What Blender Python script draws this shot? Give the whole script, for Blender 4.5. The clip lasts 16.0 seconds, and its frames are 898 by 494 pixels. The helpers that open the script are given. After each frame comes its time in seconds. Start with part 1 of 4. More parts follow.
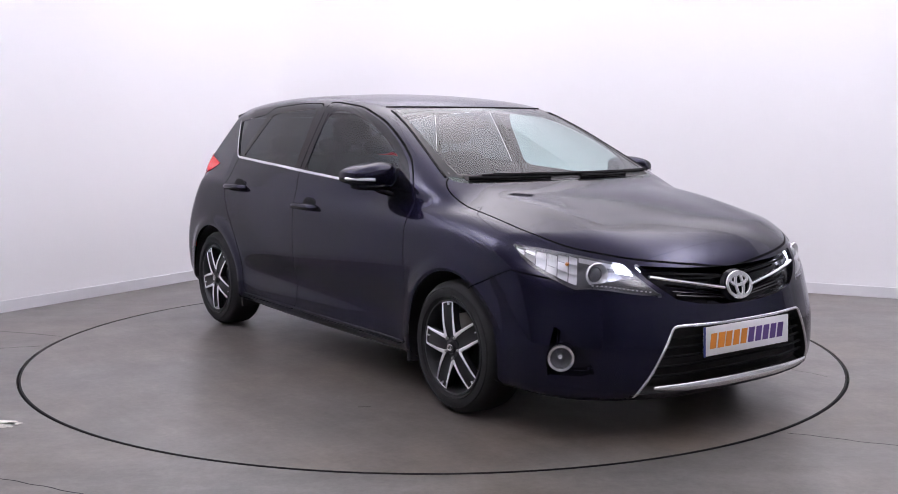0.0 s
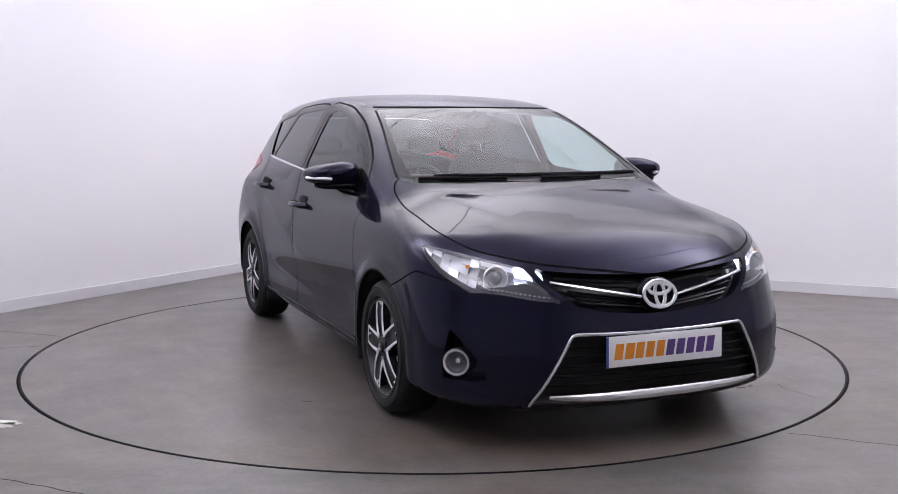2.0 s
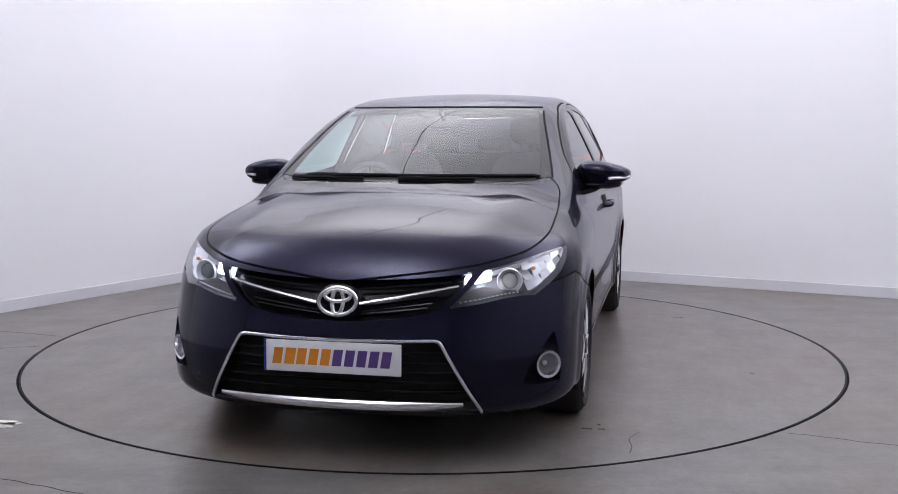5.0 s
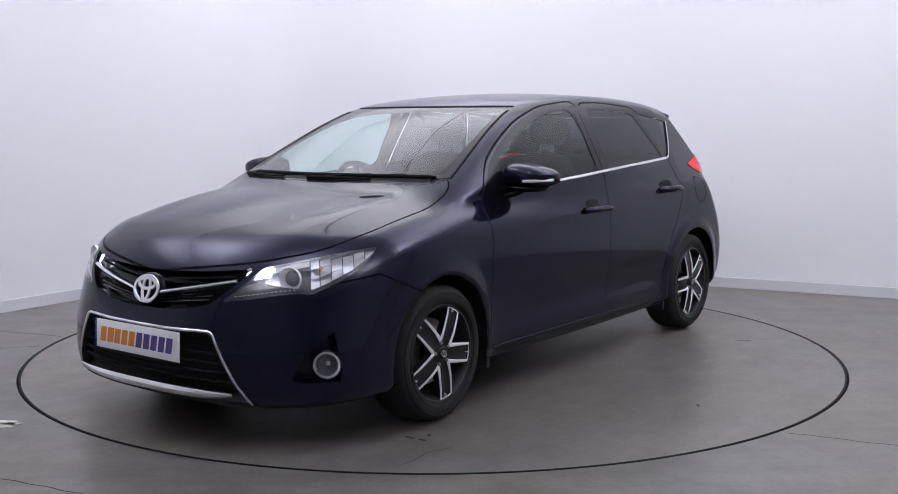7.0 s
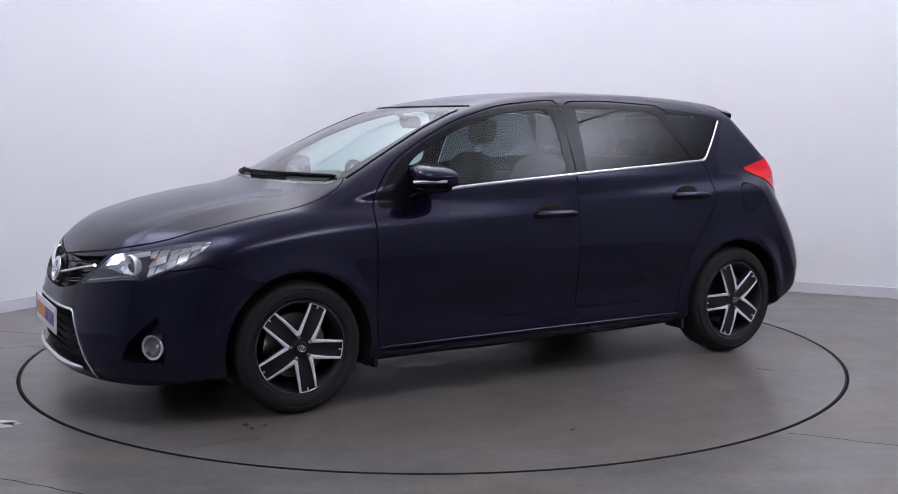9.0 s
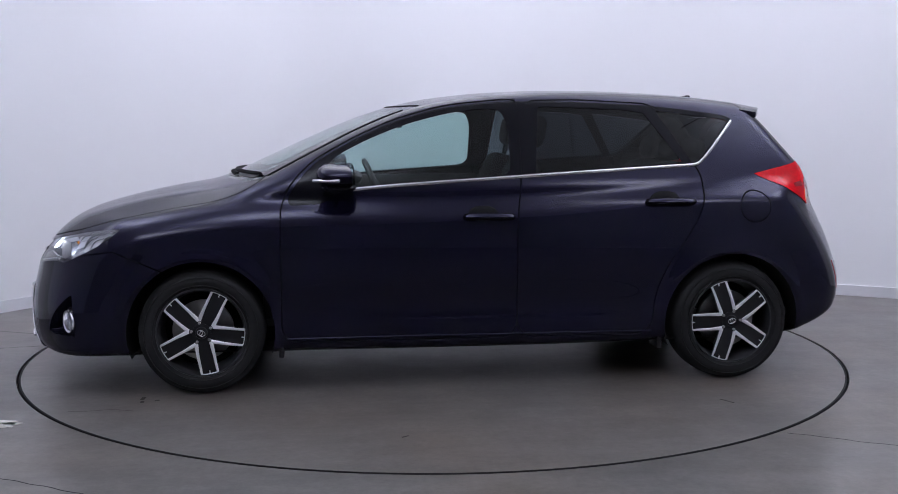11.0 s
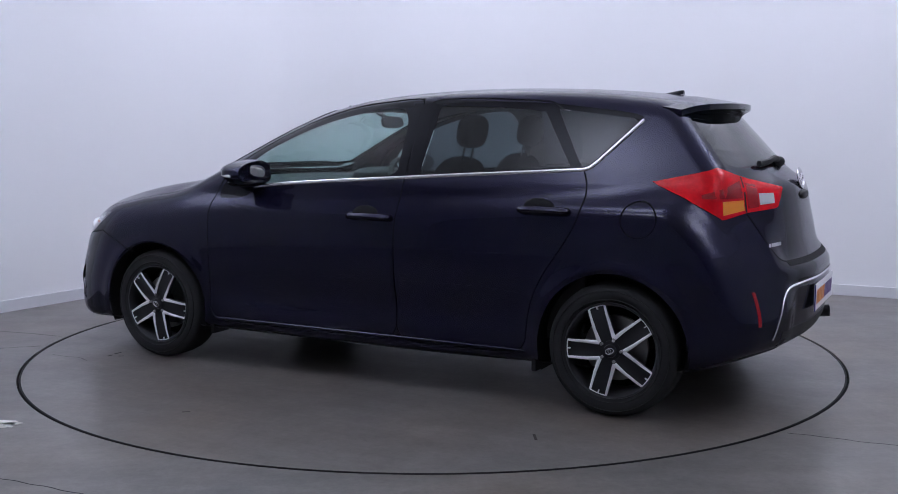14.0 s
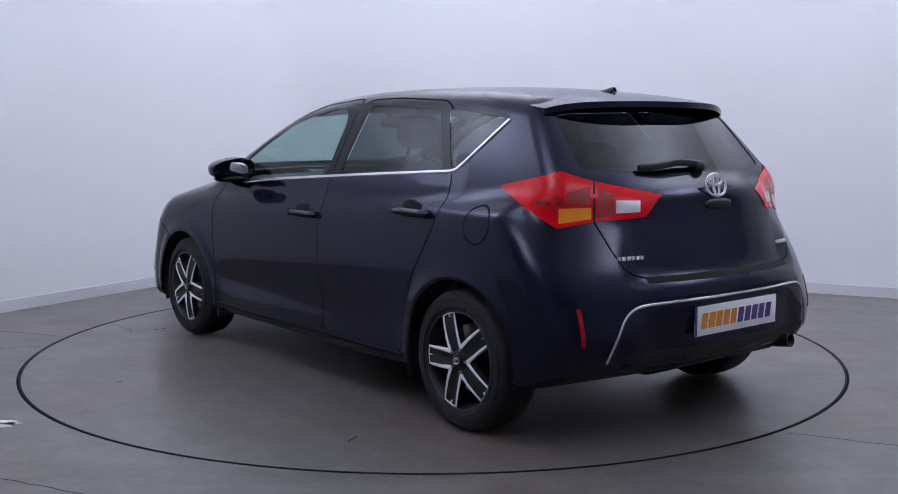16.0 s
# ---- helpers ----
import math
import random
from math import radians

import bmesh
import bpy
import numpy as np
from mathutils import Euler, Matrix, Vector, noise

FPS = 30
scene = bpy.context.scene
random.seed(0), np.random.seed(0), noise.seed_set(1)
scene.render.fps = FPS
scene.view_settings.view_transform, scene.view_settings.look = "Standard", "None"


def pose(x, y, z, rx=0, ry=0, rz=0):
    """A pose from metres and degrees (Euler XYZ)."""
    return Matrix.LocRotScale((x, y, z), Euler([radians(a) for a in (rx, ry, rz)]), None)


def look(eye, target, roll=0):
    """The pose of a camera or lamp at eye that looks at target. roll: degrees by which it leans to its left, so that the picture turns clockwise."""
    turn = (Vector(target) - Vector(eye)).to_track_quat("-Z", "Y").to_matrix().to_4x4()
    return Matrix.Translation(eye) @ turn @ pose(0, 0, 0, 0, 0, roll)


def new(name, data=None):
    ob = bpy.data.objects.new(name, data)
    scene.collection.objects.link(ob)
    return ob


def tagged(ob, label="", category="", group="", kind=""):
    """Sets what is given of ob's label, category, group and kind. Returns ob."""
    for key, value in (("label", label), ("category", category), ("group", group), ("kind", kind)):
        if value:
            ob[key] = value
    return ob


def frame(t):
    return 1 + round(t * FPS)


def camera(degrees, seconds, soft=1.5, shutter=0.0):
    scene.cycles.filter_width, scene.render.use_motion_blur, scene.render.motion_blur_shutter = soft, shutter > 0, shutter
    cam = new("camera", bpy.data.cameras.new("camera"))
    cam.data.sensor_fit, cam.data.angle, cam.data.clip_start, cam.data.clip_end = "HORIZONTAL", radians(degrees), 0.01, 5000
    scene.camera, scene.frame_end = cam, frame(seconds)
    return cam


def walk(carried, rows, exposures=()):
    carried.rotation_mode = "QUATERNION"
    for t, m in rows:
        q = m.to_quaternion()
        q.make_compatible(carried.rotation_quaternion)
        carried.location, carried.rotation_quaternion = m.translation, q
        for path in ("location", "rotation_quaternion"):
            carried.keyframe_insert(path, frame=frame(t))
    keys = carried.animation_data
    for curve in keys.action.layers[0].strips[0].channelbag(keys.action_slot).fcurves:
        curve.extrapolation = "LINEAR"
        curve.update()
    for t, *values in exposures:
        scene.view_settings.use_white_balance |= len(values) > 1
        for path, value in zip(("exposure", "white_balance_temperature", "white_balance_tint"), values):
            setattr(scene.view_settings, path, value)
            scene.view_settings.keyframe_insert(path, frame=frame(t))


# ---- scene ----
# camera on a fixed stand
cam = camera(46.76, 16.0, soft=0.9)
EYE = pose(0.0, -5.955, 1.2727, 90 - 6.629, 0.0, -0.783)
walk(cam, [(0, EYE), (16, EYE)],
     exposures=[(0, 0.04, 6270, 21), (3.5, -0.06, 6220, 18), (5.0, -0.10, 6130, 17), (7.5, -0.25, 6000, 17), (9.0, -0.28, 5950, 17), (12.5, -0.52, 5640, 17), (16, -0.54, 5600, 17)])

# ---- light ----
U = Vector((math.cos(radians(-27.0)), math.sin(radians(-27.0)), 0))   # along the back wall
V = Vector((math.cos(radians(57.5)), math.sin(radians(57.5)), 0))     # along the side wall
NB, NS = Vector((-U.y, U.x, 0)), Vector((-V.y, V.x, 0))               # the walls' outward normals
CORNER = Vector((-1.168, 3.98, 0))
ROOM_U, ROOM_V, CEIL = 9.5, 11.5, 3.6


def room(u, v, z=0.0):
    return CORNER + U * u - V * v + Vector((0, 0, z))


world = bpy.data.worlds.new("world")
scene.world = world
world.use_nodes = True
world.node_tree.nodes["Background"].inputs[0].default_value = (0.05, 0.05, 0.055, 1)


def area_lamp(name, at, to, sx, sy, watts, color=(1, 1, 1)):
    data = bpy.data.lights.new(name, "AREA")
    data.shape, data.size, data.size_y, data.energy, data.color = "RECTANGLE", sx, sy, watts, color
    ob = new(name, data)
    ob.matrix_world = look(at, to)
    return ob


# unseen uplights added below the ceiling: their glow on it lights the room
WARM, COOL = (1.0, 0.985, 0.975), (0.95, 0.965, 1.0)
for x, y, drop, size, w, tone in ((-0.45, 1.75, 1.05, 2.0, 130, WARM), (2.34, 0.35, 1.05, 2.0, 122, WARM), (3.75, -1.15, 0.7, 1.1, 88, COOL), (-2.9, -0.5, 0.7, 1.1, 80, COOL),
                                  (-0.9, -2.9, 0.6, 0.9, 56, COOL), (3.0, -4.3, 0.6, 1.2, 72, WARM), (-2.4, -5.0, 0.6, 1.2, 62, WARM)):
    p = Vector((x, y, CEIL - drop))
    area_lamp("unseen_uplight", p, p + Vector((0, 0.001, 1)), size, size, w, tone)

# ---- materials ----


def material(name, color, rough=0.5, metal=0.0, coat=0.0, noise_scale=0.0, vary=0.0, bump=0.0, fine=0.0, **more):
    m = bpy.data.materials.new(name)
    m.use_nodes = True
    nt = m.node_tree
    b = nt.nodes["Principled BSDF"]
    b.inputs["Base Color"].default_value = (*color, 1)
    b.inputs["Roughness"].default_value = rough
    b.inputs["Metallic"].default_value = metal
    b.inputs["Coat Weight"].default_value = coat
    b.inputs["Coat Roughness"].default_value = 0.03
    for key, value in more.items():
        b.inputs[key.replace("_", " ")].default_value = value
    if noise_scale:
        tc = nt.nodes.new("ShaderNodeTexCoord")
        big = nt.nodes.new("ShaderNodeTexNoise")
        big.inputs["Scale"].default_value, big.inputs["Detail"].default_value = noise_scale, 6
        nt.links.new(tc.outputs["Object"], big.inputs["Vector"])
        mix = nt.nodes.new("ShaderNodeMix")
        mix.data_type = "RGBA"
        mix.inputs[6].default_value = (*[c * (1 - vary) for c in color], 1)
        mix.inputs[7].default_value = (*[min(1, c * (1 + vary)) for c in color], 1)
        nt.links.new(big.outputs["Fac"], mix.inputs[0])
        nt.links.new(mix.outputs[2], b.inputs["Base Color"])
        if bump:
            small = nt.nodes.new("ShaderNodeTexNoise")
            small.inputs["Scale"].default_value, small.inputs["Detail"].default_value = fine or noise_scale * 20, 3
            nt.links.new(tc.outputs["Object"], small.inputs["Vector"])
            bp = nt.nodes.new("ShaderNodeBump")
            bp.inputs["Strength"].default_value, bp.inputs["Distance"].default_value = bump, 0.01
            nt.links.new(small.outputs["Fac"], bp.inputs["Height"])
            nt.links.new(bp.outputs["Normal"], b.inputs["Normal"])
    return m


def glass(name, tint, gloss=(1, 1, 1), base=0.06):
    m = bpy.data.materials.new(name)
    m.use_nodes = True
    nt = m.node_tree
    nt.nodes.remove(nt.nodes["Principled BSDF"])
    t, g, f = (nt.nodes.new(k) for k in ("ShaderNodeBsdfTransparent", "ShaderNodeBsdfGlossy", "ShaderNodeLayerWeight"))
    mix = nt.nodes.new("ShaderNodeMixShader")
    t.inputs["Color"].default_value = (*tint, 1)
    g.inputs["Color"].default_value, g.inputs["Roughness"].default_value = (*gloss, 1), 0.0
    f.inputs["Blend"].default_value = 0.5
    # a thin pane: the same gloss from either side
    p, q = nt.nodes.new("ShaderNodeMath"), nt.nodes.new("ShaderNodeMath")
    p.operation, q.operation = "POWER", "MULTIPLY_ADD"
    p.inputs[1].default_value, q.inputs[1].default_value, q.inputs[2].default_value = 5.0, 0.85, base
    nt.links.new(f.outputs["Facing"], p.inputs[0])
    nt.links.new(p.outputs[0], q.inputs[0])
    nt.links.new(q.outputs[0], mix.inputs[0])
    nt.links.new(t.outputs[0], mix.inputs[1])
    nt.links.new(g.outputs[0], mix.inputs[2])
    nt.links.new(mix.outputs[0], nt.nodes["Material Output"].inputs["Surface"])
    return m


def glow(name, color, strength):
    m = material(name, color)
    b = m.node_tree.nodes["Principled BSDF"]
    b.inputs["Emission Color"].default_value, b.inputs["Emission Strength"].default_value = (*color, 1), strength
    return m


WALL = material("white_wall_paint", (0.80, 0.80, 0.82), 0.75, noise_scale=0.9, vary=0.015, bump=0.05, fine=90)
SKIRT = material("white_gloss_paint", (0.66, 0.66, 0.69), 0.35, noise_scale=3, vary=0.02)
DARK_WALL = material("unseen_wall_grey", (0.37, 0.37, 0.385), 0.8, noise_scale=1, vary=0.1)
CEILING = material("ceiling_paint", (0.80, 0.80, 0.81), 0.9, noise_scale=1, vary=0.03)
PAINT = material("dark_metallic_paint", (0.0122, 0.0115, 0.0300), 0.25, 0.6, 0.56, noise_scale=900, vary=0.25, Specular_IOR_Level=0.08, Specular_Tint=(0.16, 0.15, 0.30, 1))
TRIM = material("black_gloss_trim", (0.006, 0.006, 0.009), 0.16, 0, 0.0, Specular_IOR_Level=0.16)
PLASTIC = material("black_plastic", (0.008, 0.008, 0.009), 0.6, noise_scale=60, vary=0.2, bump=0.1, fine=800)
RUBBER = material("tyre_rubber", (0.009, 0.009, 0.010), 0.75, noise_scale=30, vary=0.25, bump=0.1, fine=500)
# near-black for joints, and for shade painted in wheels and handle hollows
GAP = material("gap_and_shade_dark", (0.002, 0.002, 0.003), 0.9)
CHROME = material("chrome", (0.86, 0.86, 0.88), 0.14, 0.85)
SILVER = material("machined_alloy", (0.84, 0.84, 0.86), 0.32, 0.2, noise_scale=200, vary=0.06)
GUNMETAL = material("dark_alloy_paint", (0.014, 0.014, 0.017), 0.4, 0.3, 0.1, noise_scale=80, vary=0.1)
DULL_ALLOY = material("dull_alloy_barrel", (0.055, 0.055, 0.06), 0.4, 0.5, noise_scale=60, vary=0.15)
STEEL = material("brake_steel", (0.35, 0.34, 0.33), 0.35, 1.0, noise_scale=40, vary=0.2)
CLEAR = glass("windscreen_glass", (0.60, 0.74, 0.72), base=0.03)
TINT = glass("tinted_glass", (0.105, 0.12, 0.135), base=0.03)
DARK_TINT = glass("dark_tinted_glass", (0.05, 0.055, 0.07), base=0.03)
LENS = glass("lamp_lens", (0.93, 0.94, 0.96))
CLOTH = material("dark_seat_cloth", (0.011, 0.011, 0.013), 0.9, noise_scale=40, vary=0.2, bump=0.2, fine=400)
DASH = material("dash_plastic", (0.018, 0.018, 0.019), 0.6, noise_scale=50, vary=0.15, bump=0.1, fine=500)
RED = material("red_lamp_lens", (0.66, 0.004, 0.010), 0.12, 0, 0.05, noise_scale=60, vary=0.2, Specular_IOR_Level=0.2)
DEEP_RED = material("chamber_and_shaded_red", (0.33, 0.003, 0.007), 0.14, 0, 0.1, noise_scale=90, vary=0.4, bump=0.3, fine=260)
AMBER = material("amber_lamp", (0.85, 0.27, 0.015), 0.15, 0, 0.3)
WHITE_LENS = material("clear_reverse_lamp", (0.7, 0.7, 0.72), 0.12, 0.3, 0.8)
PLATE = material("plate_white", (0.82, 0.82, 0.84), 0.35)
ORANGE = material("orange_print", (0.75, 0.26, 0.02), 0.4)
PURPLE = material("purple_print", (0.10, 0.05, 0.22), 0.4)
PLATE_BLUE = material("plate_blue_edge", (0.03, 0.05, 0.25), 0.4)
LAMP_GLOW = glow("lit_lamp", (0.85, 0.91, 1.0), 14)


def floor_material(name, low, high, warm):
    m = material(name, low, 0.42)
    nt = m.node_tree
    b = nt.nodes["Principled BSDF"]
    tc = nt.nodes.new("ShaderNodeTexCoord")

    def tex(scale, detail, rough=0.55, stretch=None):
        n = nt.nodes.new("ShaderNodeTexNoise")
        n.inputs["Scale"].default_value, n.inputs["Detail"].default_value = scale, detail
        n.inputs["Roughness"].default_value = rough
        src = tc.outputs["Object"]
        if stretch:
            mp = nt.nodes.new("ShaderNodeMapping")
            mp.inputs["Scale"].default_value = stretch
            mp.inputs["Rotation"].default_value = (0, 0, radians(-31))
            nt.links.new(src, mp.inputs["Vector"])
            src = mp.outputs["Vector"]
        nt.links.new(src, n.inputs["Vector"])
        return n.outputs["Fac"]

    def ramp(fac, a, b_, lo=0.35, hi=0.65):
        r = nt.nodes.new("ShaderNodeValToRGB")
        r.color_ramp.elements[0].position, r.color_ramp.elements[1].position = lo, hi
        r.color_ramp.elements[0].color, r.color_ramp.elements[1].color = (*a, 1), (*b_, 1)
        nt.links.new(fac, r.inputs["Fac"])
        return r.outputs["Color"]

    def mixed(fac, a, c):
        x = nt.nodes.new("ShaderNodeMix")
        x.data_type = "RGBA"
        nt.links.new(fac, x.inputs[0])
        nt.links.new(a, x.inputs[6])
        nt.links.new(c, x.inputs[7])
        return x.outputs[2]

    clouds = ramp(tex(1.7, 6, 0.55), low, high, 0.25, 0.75)
    warmth = ramp(tex(0.8, 5, 0.55), high, warm, 0.36, 0.68)
    col = mixed(ramp(tex(0.7, 3), (0.2,) * 3, (0.75,) * 3, 0.25, 0.75), clouds, warmth)
    streak = ramp(tex(1.6, 8, 0.65, (0.5, 3.5, 1)), (0.76,) * 3, (1.12,) * 3, 0.28, 0.72)
    blotch = ramp(tex(5.5, 7, 0.65), (0.80,) * 3, (1.14,) * 3, 0.34, 0.66)
    speck = ramp(tex(30, 10, 0.75), (0.78,) * 3, (1.15,) * 3, 0.32, 0.68)
    for extra in (streak, blotch, speck):
        x = nt.nodes.new("ShaderNodeMix")
        x.data_type, x.blend_type = "RGBA", "MULTIPLY"
        x.inputs[0].default_value = 1
        nt.links.new(col, x.inputs[6])
        nt.links.new(extra, x.inputs[7])
        col = x.outputs[2]
    nt.links.new(col, b.inputs["Base Color"])
    nt.links.new(ramp(tex(2.2, 2), (0.27,) * 3, (0.36,) * 3, 0.2, 0.8), b.inputs["Roughness"])
    bp = nt.nodes.new("ShaderNodeBump")
    bp.inputs["Strength"].default_value, bp.inputs["Distance"].default_value = 0.03, 0.01
    nt.links.new(tex(60, 4), bp.inputs["Height"])
    nt.links.new(bp.outputs["Normal"], b.inputs["Normal"])
    return m


FLOOR = floor_material("screed_floor", (0.068, 0.065, 0.063), (0.176, 0.166, 0.158), (0.150, 0.112, 0.080))
DISC = floor_material("turntable_screed", (0.094, 0.088, 0.083), (0.172, 0.160, 0.152), (0.150, 0.112, 0.082))
CREAM = material("spilt_filler", (0.62, 0.60, 0.55), 0.7, noise_scale=20, vary=0.1)

# ---- mesh helpers ----


def part(name, bm, mats, parent=None, label="", smooth=True):
    me = bpy.data.meshes.new(name)
    if isinstance(bm, bmesh.types.BMesh):
        bm.to_mesh(me)
        bm.free()
    else:
        me.from_pydata(*bm)
    for m in (mats if isinstance(mats, (list, tuple)) else [mats]):
        me.materials.append(m)
    if smooth:
        me.polygons.foreach_set("use_smooth", [True] * len(me.polygons))
        me.set_sharp_from_angle(angle=radians(38))
    ob = new(name, me)
    if parent:
        ob.parent = parent
    if label:
        tagged(ob, label)
    return ob


def box(bm, lo, hi, bevel=0.0, m=None, mat=0):
    g = bmesh.ops.create_cube(bm, size=1)
    vs = g["verts"]
    for v in vs:
        v.co = Vector([lo[i] + (v.co[i] + 0.5) * (hi[i] - lo[i]) for i in range(3)])
    fs = list({f for v in vs for f in v.link_faces})
    for f in fs:
        f.material_index = mat
    if bevel:
        r = bmesh.ops.bevel(bm, geom=list({e for f in fs for e in f.edges}), offset=bevel, segments=2, affect="EDGES", profile=0.6)
        vs = list({v for v in r["verts"]} | {v for v in vs if v.is_valid})
    if m:
        vs = list({v for v in vs if v.is_valid})
        bmesh.ops.transform(bm, matrix=m, verts=vs)
    return bm


def lathe(bm, profile, seg=48, axis="y", m=None, mat=0):
    """Turns (radius, along) pairs round an axis."""
    rings = []
    for r, h in profile:
        ring = []
        for i in range(seg):
            a = 2 * math.pi * i / seg
            c, s = r * math.cos(a), r * math.sin(a)
            co = Vector((c, h, s)) if axis == "y" else Vector((c, s, h)) if axis == "z" else Vector((h, c, s))
            ring.append(bm.verts.new(m @ co if m else co))
        rings.append(ring)
    for a, b in zip(rings, rings[1:]):
        for i in range(seg):
            f = bm.faces.new((a[i], a[(i + 1) % seg], b[(i + 1) % seg], b[i]))
            f.material_index = mat
    return bm


def tube(bm, pts, rad, sides=8, closed=False, flat=1.0, up=None, mat=0):
    """A bar along points; flat squeezes its section along up."""
    pts = [Vector(p) for p in pts]
    n = len(pts)
    rings = []
    for i, p in enumerate(pts):
        a, b = (pts[(i - 1) % n], pts[(i + 1) % n]) if closed else (pts[max(i - 1, 0)], pts[min(i + 1, n - 1)])
        t = (b - a).normalized()
        w = (up or Vector((0, 0, 1)))
        s = t.cross(w).normalized()
        w = s.cross(t).normalized()
        r = rad[i] if isinstance(rad, (list, tuple)) else rad
        rings.append([bm.verts.new(p + r * (math.cos(2 * math.pi * k / sides) * s + flat * math.sin(2 * math.pi * k / sides) * w)) for k in range(sides)])
    pairs = list(zip(rings, rings[1:])) + ([(rings[-1], rings[0])] if closed else [])
    for a, b in pairs:
        for k in range(sides):
            bm.faces.new((a[k], a[(k + 1) % sides], b[(k + 1) % sides], b[k])).material_index = mat
    if not closed:
        bm.faces.new(rings[0][::-1]).material_index = mat
        bm.faces.new(rings[-1]).material_index = mat
    return bm


def fresh():
    return bmesh.new()


# ---- room ----
R_DISC, R_CORNER, WALL_H = 2.25, 0.7, CEIL


def wall_path():
    """The inside line of side wall, rounded corner and back wall: (point, outward normal)."""
    pts = [(room(0, ROOM_V), NS)]
    centre = CORNER - (NS + NB) * R_CORNER / (1 + NS.dot(NB))
    for i in range(17):
        n = NS.slerp(NB, i / 16)
        pts.append((centre + n * R_CORNER, n))
    pts.append((room(ROOM_U, 0), NB))
    return pts


def along_wall(name, z0, z1, inset, thick, mat, cap=False):
    vs, fs = [], []
    for p, n in wall_path():
        for o, z in ((-inset, z0), (-inset, z1), (thick, z1), (thick, z0)):
            q = p + n * o
            vs.append((q.x, q.y, z))
    k = len(vs) // 4
    for i in range(k - 1):
        for j in range(4):
            fs.append((4 * i + j, 4 * i + (j + 1) % 4, 4 * i + 4 + (j + 1) % 4, 4 * i + 4 + j))
    fs += [(0, 1, 2, 3), (4 * k - 4, 4 * k - 3, 4 * k - 2, 4 * k - 1)]
    return part(name, (vs, [], fs), mat)


def build_room():
    tagged(along_wall("wall_back", 0, WALL_H, 0, 0.15, WALL), "white painted studio wall with a rounded corner", "wall", kind="structure")
    tagged(along_wall("baseboard", 0.0, 0.080, 0.018, -0.001, SKIRT), "low white skirting board along the wall", "baseboard", kind="structure")
    # unseen closing walls; their grey is tuned to darken the car's reflections
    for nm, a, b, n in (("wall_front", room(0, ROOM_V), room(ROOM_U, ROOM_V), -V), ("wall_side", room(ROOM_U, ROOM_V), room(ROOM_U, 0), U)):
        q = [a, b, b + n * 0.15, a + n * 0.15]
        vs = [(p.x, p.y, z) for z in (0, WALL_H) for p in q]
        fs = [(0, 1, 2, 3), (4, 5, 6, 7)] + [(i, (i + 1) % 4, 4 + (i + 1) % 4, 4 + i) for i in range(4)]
        tagged(part(nm, (vs, [], fs), DARK_WALL), "unseen plain grey wall added to close the studio", "wall", kind="structure")
    q = [room(-0.2, -0.2), room(ROOM_U + 0.2, -0.2), room(ROOM_U + 0.2, ROOM_V + 0.2), room(-0.2, ROOM_V + 0.2)]
    bm = fresh()
    vs = [bm.verts.new((p.x, p.y, z)) for z in (CEIL, CEIL + 0.1) for p in q]
    for f in [(0, 1, 2, 3), (4, 5, 6, 7)] + [(i, (i + 1) % 4, 4 + (i + 1) % 4, 4 + i) for i in range(4)]:
        bm.faces.new([vs[i] for i in f])
    # two cables clipped along it
    for line in (((0.20, 3.15), (-0.85, 0.20)), ((2.6, -2.1), (4.1, 0.5))):
        tube(bm, [(x, y, CEIL - 0.010) for x, y in line], 0.008, 6, mat=1)
    tagged(part("ceiling", bm, [CEILING, GAP]), "plain pale ceiling with two thin dark cables", "ceiling", kind="structure")
    # floor with a round opening for the turntable
    seg = 192
    vs, fs = [], []
    for i in range(seg):
        a = 2 * math.pi * i / seg
        d = Vector((math.cos(a), math.sin(a)))
        vs += [(d.x * (R_DISC + 0.009), d.y * (R_DISC + 0.009), -0.05), (d.x * (R_DISC + 0.009), d.y * (R_DISC + 0.009), 0.0), (d.x * 14, d.y * 14, 0.0)]
    for i in range(seg):
        j = (i + 1) % seg
        for k in (0, 1):
            fs.append((3 * i + k, 3 * j + k, 3 * j + k + 1, 3 * i + k + 1))
    tagged(part("floor", (vs, [], fs), FLOOR), "grey screed studio floor with faint stains", "floor", kind="structure")
    bm = fresh()
    lathe(bm, [(0.001, -0.06), (R_DISC + 0.1, -0.06)], 96, "z")
    tagged(part("turntable_pit", bm, GAP), "dark pit below the turntable gap", "pit", kind="structure")


def build_turntable():
    bm = fresh()
    lathe(bm, [(0.0005, 0.0), (0.6, 0.0), (1.4, 0.0), (R_DISC - 0.012, 0.0)], 192, "z")
    table = tagged(part("turntable", bm, DISC), "round grey screed turntable flush with the floor", "turntable")
    bm = lathe(fresh(), [(R_DISC - 0.012, 0.0), (R_DISC - 0.008, 0.0012), (R_DISC - 0.003, 0.0), (R_DISC - 0.003, -0.05)], 192, "z")
    part("edge_trim", bm, GAP, table, "thin black edge strip")
    return table


build_room()
turntable = build_turntable()

# ---- car body: one smooth implicit form, cut into panels ----


